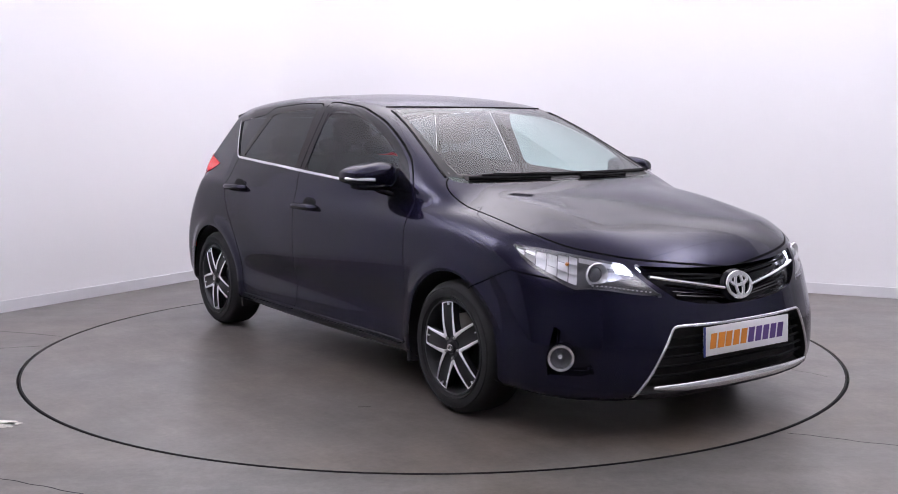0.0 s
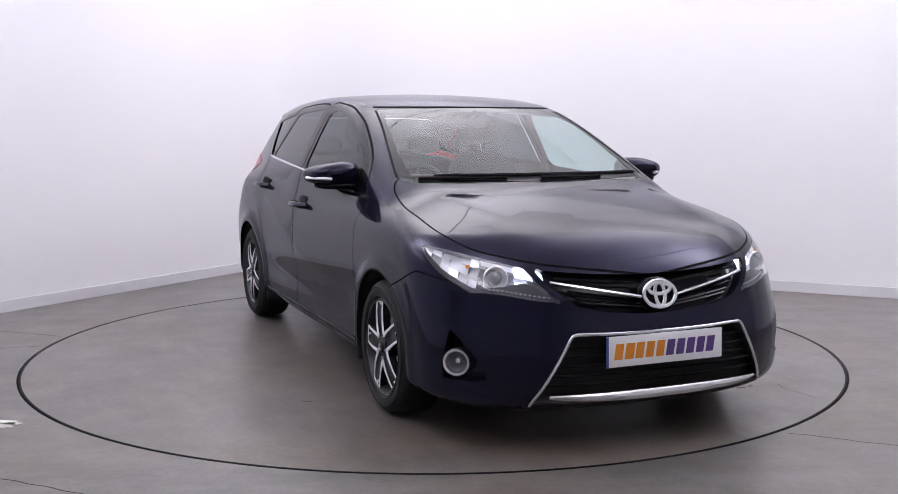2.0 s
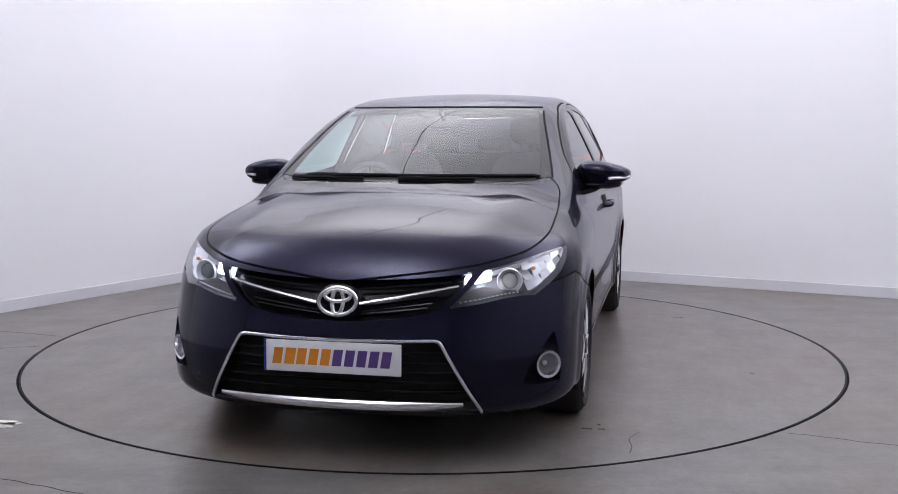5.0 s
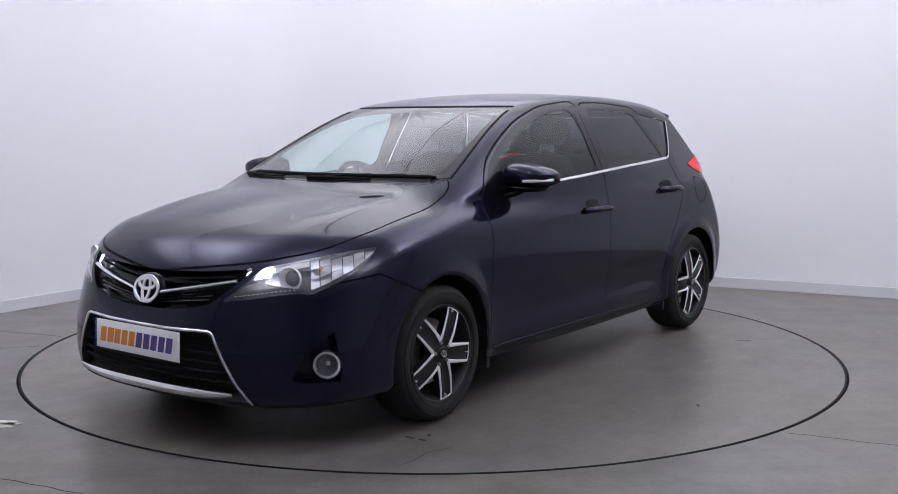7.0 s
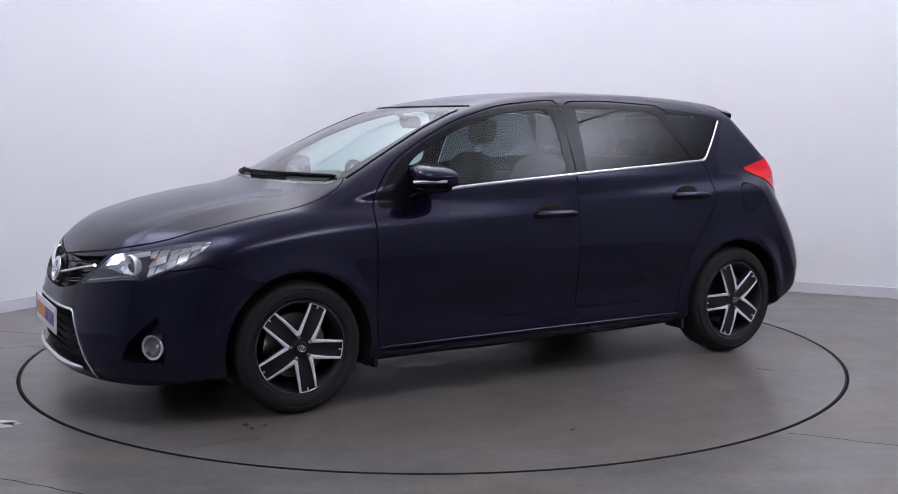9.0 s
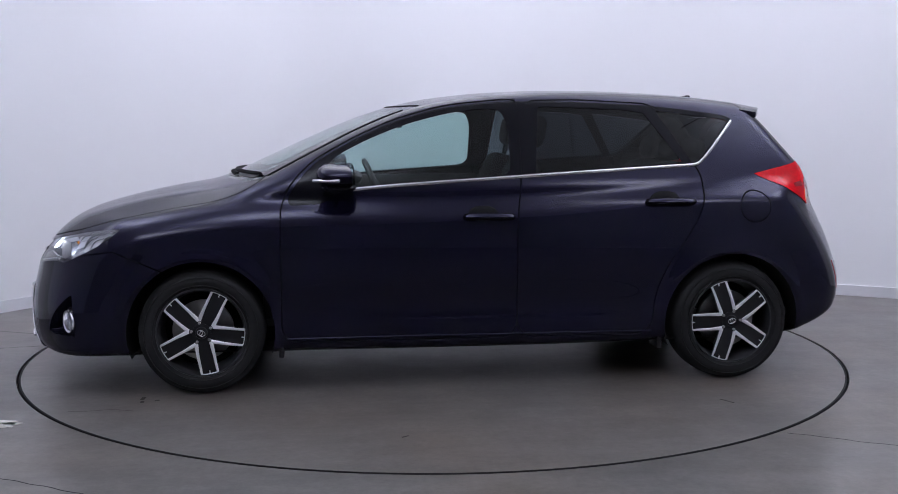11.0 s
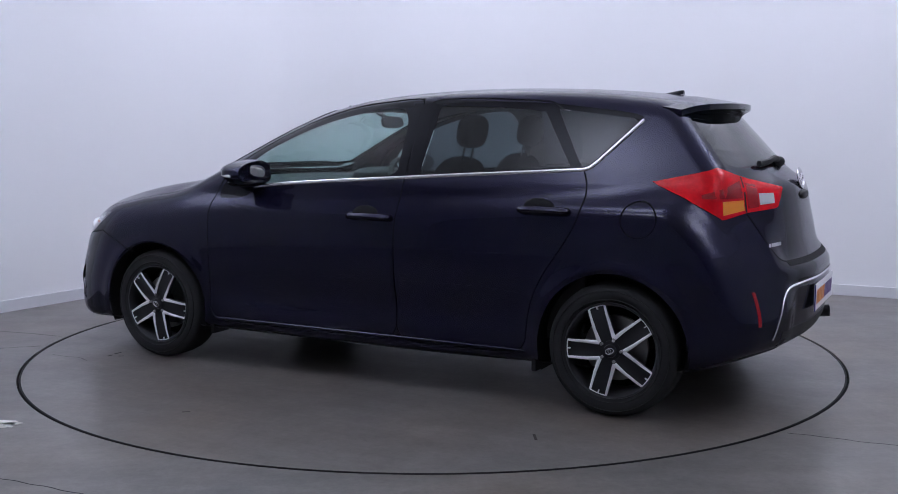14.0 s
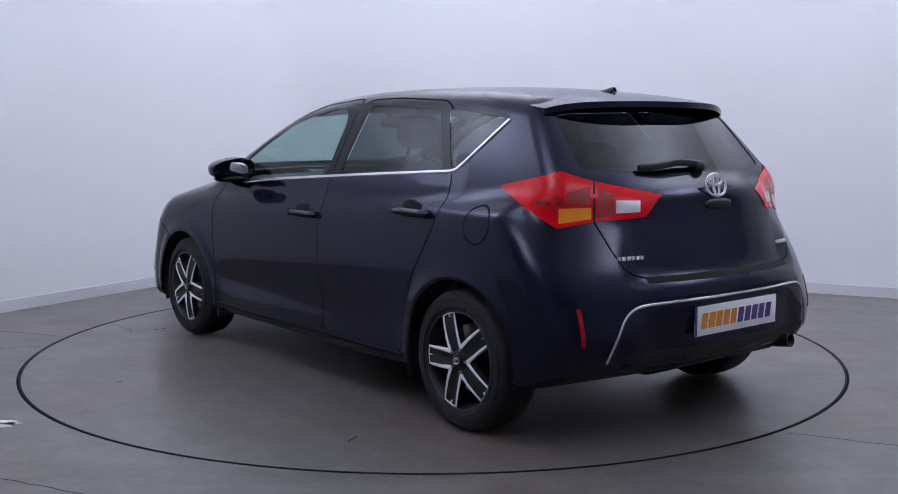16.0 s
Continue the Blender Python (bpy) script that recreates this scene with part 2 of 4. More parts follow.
def spline(*pairs):
    """A smooth curve through (x, value) pairs, as a function of arrays."""
    pairs = sorted(pairs)
    xs = np.array([p[0] for p in pairs], float)
    ys = np.array([p[1] for p in pairs], float)
    h = np.diff(xs)
    d = np.diff(ys) / h
    m = np.empty_like(ys)
    m[0], m[-1] = d[0], d[-1]
    m[1:-1] = (d[:-1] * h[1:] + d[1:] * h[:-1]) / (h[:-1] + h[1:])

    def f(x):
        x = np.asarray(x, float)
        i = np.clip(np.searchsorted(xs, x) - 1, 0, len(h) - 1)
        t = (x - xs[i]) / h[i]
        out = t < 0, t > 1
        tc = np.clip(t, 0, 1)
        r = ((1 + 2 * tc) * (1 - tc) ** 2 * ys[i] + tc * (1 - tc) ** 2 * h[i] * m[i]
             + tc * tc * (3 - 2 * tc) * ys[i + 1] + tc * tc * (tc - 1) * h[i] * m[i + 1])
        r = r + np.where(out[0], (x - xs[0]) * m[0], 0) + np.where(out[1], (x - xs[-1]) * m[-1], 0)
        return r
    return f


def smax(a, b, k):
    h = np.clip(0.5 + 0.5 * (a - b) / k, 0, 1)
    return b + (a - b) * h + k * h * (1 - h)


def smin(a, b, k):
    return -smax(-a, -b, k)


def ridge(x, c, w):
    return np.exp(-((x - c) / w) ** 2)


side_z = spline((0.10, 0.80), (0.20, 0.842), (0.30, 0.853), (0.42, 0.858), (0.55, 0.868), (0.70, 0.872), (0.84, 0.862), (0.93, 0.846), (1.00, 0.816), (1.10, 0.765))
side_x = spline((-2.2, -0.10), (-1.9, -0.026), (-1.6, 0.003), (-1.3, 0.006), (-0.9, 0.0), (0.0, -0.004), (0.8, 0.0), (1.3, 0.004), (1.6, 0.002), (1.9, -0.018), (2.2, -0.075))
hood_z = spline((2.30, 0.51), (2.20, 0.635), (2.14, 0.715), (2.05, 0.792), (1.92, 0.853), (1.75, 0.903), (1.55, 0.948), (1.35, 0.982), (1.15, 1.006), (0.8, 1.022), (0.3, 1.03), (-0.4, 1.055),
                (-1.1, 1.085), (-1.6, 1.085), (-1.85, 1.065), (-2.1, 1.02))
nose_x = spline((0.10, 2.14), (0.18, 2.185), (0.25, 2.208), (0.35, 2.214), (0.46, 2.205), (0.55, 2.185), (0.62, 2.168), (0.70, 2.135), (0.85, 2.04))
tail_x = spline((0.15, 1.88), (0.25, 1.97), (0.33, 2.03), (0.45, 2.052), (0.58, 2.066), (0.645, 2.062), (0.70, 2.018), (0.82, 1.985), (0.93, 1.962), (1.02, 1.946), (1.08, 1.92))
corner_x = spline((0.15, 1.88), (0.25, 1.98), (0.33, 2.055), (0.45, 2.085), (0.58, 2.078), (0.70, 2.045), (0.82, 1.995), (0.93, 1.950), (1.02, 1.935), (1.08, 1.91))
belly_z = spline((-2.1, 0.32), (-1.9, 0.285), (-1.65, 0.22), (-0.9, 0.185), (0.9, 0.175), (1.7, 0.175), (2.0, 0.165), (2.25, 0.17))
roof_z = spline((1.40, 0.935), (1.15, 1.050), (0.85, 1.190), (0.60, 1.298), (0.38, 1.373), (0.20, 1.414), (0.0, 1.441), (-0.3, 1.463), (-0.6, 1.468), (-0.9, 1.461), (-1.2, 1.443), (-1.5, 1.408), (-1.8, 1.355))
ARCHES = ((1.303, 0.298, 0.345), (-1.312, 0.298, 0.345))


def lower_form(x, a, z):
    w = side_z(z) + side_x(x)
    for cx, cz, r in ARCHES:
        rad = np.hypot(x - cx, z - cz)
        w = w + 0.014 * ridge(rad, r + 0.012, 0.045)
    # the shoulder line and the scooped door above the sill
    w = w + 0.007 * ridge(z, 0.925, 0.035) * (1 / (1 + np.exp((np.abs(x + 0.3) - 1.5) * 12)))
    w = w - 0.013 * ridge(z, 0.40, 0.10) * (1 / (1 + np.exp((np.abs(x) - 0.85) * 14)))
    w = w + 0.020 * np.exp(-np.clip(z - 0.34, 0, 1) ** 2 / 0.03) / (1 + np.exp((1.62 - x) * 14))
    side = a - w
    top = (z - (hood_z(x) - 0.13 * a ** 2 - 0.09 * a ** 6 + 0.011 * ridge(a, 0.56 + 0.10 * (1.3 - x), 0.10) / (1 + np.exp((x - 1.85) * 14)) / (1 + np.exp((0.7 - x) * 10)))) * 0.93
    front = (x - (nose_x(z) - (0.585 + 0.27 * np.clip(z - 0.4, 0, 0.4)) * a ** 3.3)) * 0.92
    cw = np.clip((a - 0.42) / 0.16, 0, 1)
    cw = cw * cw * (3 - 2 * cw)
    rear = (-x - (tail_x(z) * (1 - cw) + corner_x(z) * cw - (0.33 + 0.19 * np.clip((z - 0.45) * 2.1, 0, 1)) * a ** 2.5)) * 0.95
    bottom = belly_z(x) + 0.02 * a ** 2 - z
    f = smax(side, top, 0.10)
    f = smax(f, front, 0.11)
    f = smax(f, rear, 0.09)
    return smax(f, bottom, 0.06)


def upper_form(x, a, z):
    zs = smax(z, 0.972, 0.05)
    side = (a - (0.775 - 0.47 * (zs - 1.074) - 0.13 * np.clip(z - 1.074, 0, 1) ** 2 - 0.026 * ((x + 0.30) / 1.1) ** 2
                 - 0.05 * np.clip(-1.25 - x, 0, 1))) * 0.89
    fw = 1 / (1 + np.exp(-(x - 0.25) * 7))
    top = (z - (roof_z(x + 0.25 * fw * a ** 2) - 0.085 * a ** 2)) * (1 - 0.10 * fw)
    rear = (-x - (1.585 + 0.93 * (1.36 - smax(z, 1.04, 0.06)) - 0.27 * a ** 2)) * 0.735
    f = smax(side, top, 0.075)
    f = smax(f, rear, 0.05)
    return smax(f, 0.80 - z, 0.03)


def form(p):
    x, a, z = p[..., 0], np.abs(p[..., 1]), p[..., 2]
    return smin(lower_form(x, a, z), upper_form(x, a, z), 0.03)


def gradient(p):
    g = np.empty_like(p)
    e = 0.0008
    for i in range(3):
        d = np.zeros(3)
        d[i] = e
        g[:, i] = (form(p + d) - form(p - d)) / (2 * e)
    return g


def onto(p, steps=4):
    for _ in range(steps):
        g = gradient(p)
        p = p - form(p)[:, None] * g / np.maximum((g * g).sum(1), 0.05)[:, None]
    return p


def skin(h=0.0165):
    """The form's surface as even quads (surface nets)."""
    xs, ys, zs = np.arange(-2.2, 2.34, h), (np.arange(116) - 57.5) * h, np.arange(0.09, 1.56, h)
    f = np.empty((len(xs), len(ys), len(zs)))
    for i, x in enumerate(xs):
        yy, zz = np.meshgrid(ys, zs, indexing="ij")
        f[i] = form(np.stack([np.full_like(yy, x), yy, zz], -1))
    s = f < 0
    c = [s[i:len(xs) - 1 + i, j:len(ys) - 1 + j, k:len(zs) - 1 + k] for i in (0, 1) for j in (0, 1) for k in (0, 1)]
    n = sum(q.astype(int) for q in c)
    cells = (n > 0) & (n < 8)
    idx = -np.ones(cells.shape, int)
    where = np.argwhere(cells)
    idx[cells] = np.arange(len(where))
    base = np.array([xs[0], ys[0], zs[0]])
    verts = base + (where + 0.5) * h
    quads = []
    for ax in range(3):
        o = [k for k in range(3) if k != ax]
        sl0 = [slice(None)] * 3
        sl1 = [slice(None)] * 3
        sl0[ax], sl1[ax] = slice(0, -1), slice(1, None)
        change = s[tuple(sl0)] != s[tuple(sl1)]
        for e in np.argwhere(change):
            if e[o[0]] < 1 or e[o[1]] < 1:
                continue
            q = []
            for d0, d1 in ((-1, -1), (0, -1), (0, 0), (-1, 0)):
                v = e.copy()
                v[o[0]] += d0
                v[o[1]] += d1
                q.append(idx[tuple(v)])
            inside = s[tuple(e)]
            flip = (ax == 1) == bool(inside)
            quads.append(tuple(q[::-1]) if flip else tuple(q))
    verts = onto(verts, 6)
    # even out along the surface
    nb = np.array(quads)
    for _ in range(3):
        acc, cnt = np.zeros_like(verts), np.zeros(len(verts))
        mid = verts[nb].mean(1)
        for k in range(4):
            np.add.at(acc, nb[:, k], mid)
            np.add.at(cnt, nb[:, k], 1)
        verts = onto(acc / cnt[:, None], 2)
    return verts, quads


class Skin:
    def __init__(self):
        self.v, self.f = skin()
        self.deep = np.zeros(len(self.v))

    def centres(self):
        return np.array([self.v[list(q)].mean(0) for q in self.f])

    def cut(self, g, domain):
        """Splits the faces of a domain along the line where g is 0."""
        val = g(self.v[:, 0], np.abs(self.v[:, 1]), self.v[:, 2])
        val = np.where(np.abs(val) < 1e-5, 1e-5, val)
        ok = domain(*self.soft(self.v))
        neg, new_v, cache, out = (val < 0).tolist(), [], {}, []
        okl = ok.tolist()
        base = len(self.v)
        for q in self.f:
            s = [neg[i] for i in q]
            if all(s) or not any(s) or not all(okl[i] for i in q):
                out.append(q)
                continue
            pos, ne = [], []
            for k, i in enumerate(q):
                j = q[(k + 1) % len(q)]
                (ne if neg[i] else pos).append(i)
                if neg[i] != neg[j]:
                    key = (i, j) if i < j else (j, i)
                    if key not in cache:
                        a, b = key
                        t = val[a] / (val[a] - val[b])
                        cache[key] = base + len(new_v)
                        new_v.append(self.v[a] + (self.v[b] - self.v[a]) * t)
                    pos.append(cache[key])
                    ne.append(cache[key])
            for r in (pos, ne):
                if len(r) > 2:
                    out.append(tuple(r))
        self.f = out
        if new_v:
            self.v = np.vstack([self.v, np.array(new_v)])

    @staticmethod
    def soft(v):
        return v[:, 0], np.abs(v[:, 1]), v[:, 2]


def poly(points, soft=False, blur=0.0):
    """Signed distance to a polygon (negative inside), rounded by blur."""
    P = np.array(points, float)
    for r in ((0.05, 0.02, 0.008) if soft else ()):
        out = []
        for p, q in zip(P, np.roll(P, -1, 0)):
            k = min(0.25, r / max(np.hypot(*(q - p)), 1e-6))
            out += [p + (q - p) * k, q + (p - q) * k]
        P = np.array(out)

    def sd(u, v):
        u, v = np.asarray(u, float), np.asarray(v, float)
        d = np.full(u.shape, 1e9)
        inside = np.zeros(u.shape, bool)
        for (x0, y0), (x1, y1) in zip(P, np.roll(P, -1, 0)):
            ex, ey = x1 - x0, y1 - y0
            t = np.clip(((u - x0) * ex + (v - y0) * ey) / (ex * ex + ey * ey), 0, 1)
            d = np.minimum(d, np.hypot(u - x0 - t * ex, v - y0 - t * ey))
            cross = (y0 <= v) != (y1 <= v)
            with np.errstate(divide="ignore", invalid="ignore"):
                xi = x0 + (v - y0) * ex / np.where(ey == 0, 1e-9, ey)
            inside ^= cross & (u < xi)
        return np.where(inside, -d, d) + blur
    return sd


# outlines in the side view (x, z), front and rear views (y, z) and the two lamp views
belt = spline((1.0, 0.925), (0.67, 0.965), (-0.22, 1.030), (-1.10, 1.082))
WIN_F = poly([(0.735, 0.968), (-0.215, 1.036), (-0.185, 1.345), (-0.10, 1.366), (0.10, 1.338), (0.33, 1.278), (0.55, 1.188), (0.72, 1.090)], True)
WIN_R = poly([(-0.318, 1.044), (-1.075, 1.092), (-0.905, 1.340), (-0.80, 1.356), (-0.40, 1.372), (-0.355, 1.368)])
WIN_Q = poly([(-1.125, 1.094), (-1.16, 1.10), (-1.355, 1.300), (-1.33, 1.308), (-0.965, 1.352)])
DLO = poly([(0.925, 0.884), (0.70, 0.905), (0.665, 0.957), (0.40, 0.980), (-0.22, 1.026), (-1.12, 1.078), (-1.175, 1.088), (-1.385, 1.305), (-1.33, 1.332), (-0.95, 1.378), (-0.5, 1.398), (-0.15, 1.398), (0.15, 1.362), (0.40, 1.288), (0.62, 1.183), (0.80, 1.070)], True)
DOOR_F = poly([(0.925, 0.24), (0.925, 0.93), (0.80, 1.09), (0.60, 1.205), (0.38, 1.305), (0.12, 1.378), (-0.20, 1.41), (-0.262, 1.40), (-0.245, 1.02), (-0.215, 0.80), (-0.22, 0.24)], True)
DOOR_R = poly([(-0.22, 0.24), (-0.215, 0.80), (-0.245, 1.02), (-0.262, 1.40), (-0.55, 1.408), (-0.98, 1.385), (-1.13, 1.10), (-1.175, 1.0), (-1.15, 0.86), (-1.08, 0.74), (-0.98, 0.60), (-0.915, 0.45), (-0.90, 0.24)], True)


def arch(x, a, z):
    return np.minimum(*[np.hypot(x - cx, z - cz) - r for cx, cz, r in ARCHES])


def q_front(x, a):
    return (x - a) * 0.7071


def q_rear(x, a):
    return (-x - a) * 0.7071


HEAD_LAMP = poly([(0.600, 0.793), (0.72, 0.781), (0.80, 0.769), (0.92, 0.748), (1.05, 0.724), (1.11, 0.674), (1.215, 0.594), (1.10, 0.608), (1.00, 0.624), (0.92, 0.630), (0.865, 0.626), (0.78, 0.662), (0.70, 0.700), (0.645, 0.740)])
TAIL_LAMP = poly([(0.490, 1.034), (0.60, 1.062), (0.735, 1.096), (0.83, 1.066), (0.915, 1.045), (1.132, 1.002), (1.070, 0.916), (0.865, 0.902), (0.722, 0.877), (0.605, 0.947)])
GRILLE = poly([(0.0, 0.688), (0.12, 0.690), (0.28, 0.698), (0.40, 0.708), (0.50, 0.718), (0.47, 0.668), (0.41, 0.616), (0.36, 0.580), (0.25, 0.556), (0.12, 0.543), (0.0, 0.540), (-0.2, 0.54), (-0.2, 0.688)])
INTAKE = poly([(-0.5, 0.468), (0.0, 0.468), (0.375, 0.474), (0.405, 0.462), (0.55, 0.200), (0.30, 0.190), (0.0, 0.184), (-0.5, 0.184)])
SCREEN = poly([(-0.5, 1.012), (0.0, 1.012), (0.35, 1.008), (0.60, 1.003), (0.672, 1.018), (0.655, 1.075), (0.545, 1.345), (0.52, 1.362), (0.0, 1.374), (-0.5, 1.374)], True)
BACKLIGHT = poly([(-0.5, 1.082), (0.0, 1.082), (0.45, 1.086), (0.575, 1.100), (0.585, 1.13), (0.555, 1.305), (0.51, 1.325), (0.0, 1.335), (-0.5, 1.335)], True)
FOG = poly([(0.795, 0.485), (0.765, 0.44), (0.715, 0.36), (0.695, 0.305), (0.73, 0.288), (0.815, 0.288), (0.822, 0.34), (0.81, 0.42)])
TAILGATE = poly([(-0.5, 0.672), (0.0, 0.672), (0.50, 0.685), (0.56, 0.74), (0.60, 0.92), (0.63, 1.08), (0.64, 1.13), (0.575, 1.375), (0.0, 1.41), (-0.5, 1.41)], True)
HOOD = poly([(2.16, -0.5), (2.128, 0.0), (2.115, 0.15), (2.085, 0.33), (2.03, 0.49), (1.945, 0.60), (1.85, 0.685), (1.72, 0.735), (1.60, 0.745), (1.30, 0.737), (1.02, 0.715), (0.98, 0.60), (1.10, 0.3), (1.15, 0.0), (1.15, -0.5)], True)
SEAM = 0.0035


def cutters():
    side = lambda x, a, z: (a > 0.45) & (x > -1.9) & (x < 1.95)
    front = lambda x, a, z: (x > 1.55) & (z < 0.85)
    rear = lambda x, a, z: x < -1.25
    up = lambda x, a, z: (x > 0.85) & (z > 0.6)
    ws = lambda x, a, z: (x > 0.1) & (x < 1.35) & (z > 0.98)
    s2 = lambda p: (lambda x, a, z: p(x, z))
    s1 = lambda p: (lambda x, a, z: p(a, z))
    qf = lambda x, a, z: HEAD_LAMP(q_front(x, a), z)
    qr = lambda x, a, z: TAIL_LAMP(q_rear(x, a), z)
    cuts = [(arch, side), (s2(WIN_F), side), (s2(WIN_R), side), (s2(WIN_Q), side), (s2(DLO), side),
            (qf, front), (qr, rear), (s1(GRILLE), front), (s1(INTAKE), front), (s1(FOG), front), (s1(SCREEN), ws), (s1(BACKLIGHT), rear)]
    for g, dom in ((s2(DOOR_F), side), (s2(DOOR_R), side), (lambda x, a, z: np.hypot(x + 1.423, z - 0.876) - 0.078, side),
                   (s1(TAILGATE), rear), (lambda x, a, z: HOOD(x, a), up), (lambda x, a, z: BUMPER_F(x, a, z), lambda x, a, z: (x > 1.2) & (x < 2.0) & (a > 0.6)),
                   (lambda x, a, z: BUMPER_R(x, a, z), lambda x, a, z: (x < -1.3) & (a > 0.5) & (z < 0.9))):
        for off in (SEAM, 0.0, -SEAM):
            cuts.append((lambda x, a, z, g=g, off=off: g(x, a, z) + off, dom))
    return cuts


def BUMPER_F(x, a, z):
    """Line from the lamp's lower edge back to the wheel arch."""
    return z - (0.655 - 0.30 * (1.62 - x)) if np.isscalar(x) else z - (0.690 - 0.42 * np.clip(1.70 - x, -1, 1) * (x < 1.70) - 0.15 * np.clip(x - 1.70, 0, 1))


def BUMPER_R(x, a, z):
    return z - (0.53 + 0.9 * np.clip(-1.62 - x, -0.2, 0.5))


def grouped(sk):
    """Which panel each face belongs to, by its middle."""
    c = sk.centres()
    x, y, z = c.T
    a = np.abs(y)
    n = gradient(c)
    n /= np.linalg.norm(n, axis=1)[:, None]
    sidey = (a > 0.45) & (np.abs(n[:, 1]) > 0.45) & (x > -1.9) & (x < 1.95)
    lab = np.full(len(c), "body_shell", object)
    seam = np.zeros(len(c), bool)

    def mark(name, mask):
        lab[mask] = name

    def line(val, mask):
        seam[mask & (np.abs(val) < SEAM)] = True

    up = (x > 0.85) & (z > 0.6) & (n[:, 2] > 0.2)
    hood = HOOD(x, a)
    mark("front_wing", (x > 0.9) & (a > 0.5) & (z > 0.45) & ~((hood < 0) & up))
    bf = BUMPER_F(x, a, z)
    mark("front_bumper", (x > 1.30) & ((bf < 0) | (x > 2.0)) & (z < 0.75))
    mark("rear_bumper", (x < -1.35) & (BUMPER_R(x, a, z) < 0) & (z < 0.80))
    mark("bonnet", up & (hood < 0) & (z > 0.62))
    line(hood, up)
    line(bf, (x > 1.45) & (x < 1.95) & (a > 0.6) & (z < 0.75))
    gate = TAILGATE(a, z)
    rearm = (x < -1.45) & (n[:, 0] < -0.25)
    mark("tailgate", rearm & (gate < 0))
    line(gate, rearm & (z < 1.1))
    df, dr = DOOR_F(x, z), DOOR_R(x, z)
    mark("front_door", sidey & (df < 0))
    mark("rear_door", sidey & (dr < 0))
    line(df, sidey)
    line(dr, sidey)
    fl = np.hypot(x + 1.423, z - 0.876) - 0.078
    mark("fuel_flap", sidey & (y > 0) & (fl < 0))
    line(fl, sidey & (y > 0))
    dlo = sidey & (DLO(x, z) < 0) & (z > 0.9)
    mark("window_surround", dlo)
    for nm, g in (("front_side_window", WIN_F), ("rear_side_window", WIN_R), ("quarter_window", WIN_Q)):
        mark(nm, dlo & (g(x, z) < 0))
        seam[dlo & (g(x, z) < 0)] = False
    fr = (x > 1.5) & (z < 0.85)
    mark("grille_opening", fr & (GRILLE(a, z) < 0) & (a < 0.6))
    mark("intake_opening", fr & (INTAKE(a, z) < 0))
    mark("fog_recess", fr & (FOG(a, z) < 0))
    hl = HEAD_LAMP(q_front(x, a), z) < 0
    mark("headlamp", fr & hl)
    tl = (x < -1.25) & (TAIL_LAMP(q_rear(x, a), z) < 0)
    mark("tail_lamp", tl)
    mark("windscreen", (x > 0.1) & (x < 1.35) & (n[:, 0] > 0.2) & (SCREEN(a, z) < 0))
    mark("rear_window", (x < -1.25) & (n[:, 0] < -0.3) & (BACKLIGHT(a, z) < 0))
    for nm in ("headlamp", "tail_lamp", "windscreen", "rear_window", "grille_opening", "intake_opening"):
        seam[lab == nm] = False
    mark("gone", sidey & (arch(x, a, z) < 0) & (z < 0.72))
    mark("underside", (n[:, 2] < -0.75) & (z < 0.4))
    lab[seam] = "seam"
    return lab, y


def panel(name, sk, nrm, faces, mats, parent, label="", inward=0.0, rim=False):
    """One panel as a mesh with the form's own normals; inward sinks it, rim closes its edge back to the skin."""
    used, fs = {}, []
    for q in faces:
        fs.append(tuple(used.setdefault(i, len(used)) for i in q))
    ids = np.array(list(used))
    co = sk.v[ids] - nrm[ids] * (inward + sk.deep[ids])[:, None]
    vn = nrm[ids]
    if rim:
        count = {}
        for q in fs:
            for i, j in zip(q, q[1:] + q[:1]):
                count[(i, j)] = count.get((i, j), 0) + 1
        edge = [e for e in count if (e[1], e[0]) not in count]
        outer = {}
        extra = []
        for i in {k for e in edge for k in e}:
            outer[i] = len(co) + len(extra)
            extra.append(sk.v[ids[i]] + nrm[ids[i]] * 0.001)
        fs += [(j, i, outer[i], outer[j]) for i, j in edge]
        co = np.vstack([co, np.array(extra)])
    me = bpy.data.meshes.new(name)
    me.from_pydata(co.tolist(), [], fs)
    for m in (mats if isinstance(mats, (list, tuple)) else [mats]):
        me.materials.append(m)
    me.polygons.foreach_set("use_smooth", [True] * len(fs))
    if not rim:
        me.normals_split_custom_set_from_vertices(vn.tolist())
    ob = new(name, me)
    ob.parent = parent
    if label:
        tagged(ob, label)
    return ob


car = tagged(new("car"), "dark blue metallic five-door hatchback parked on the turntable", "car")


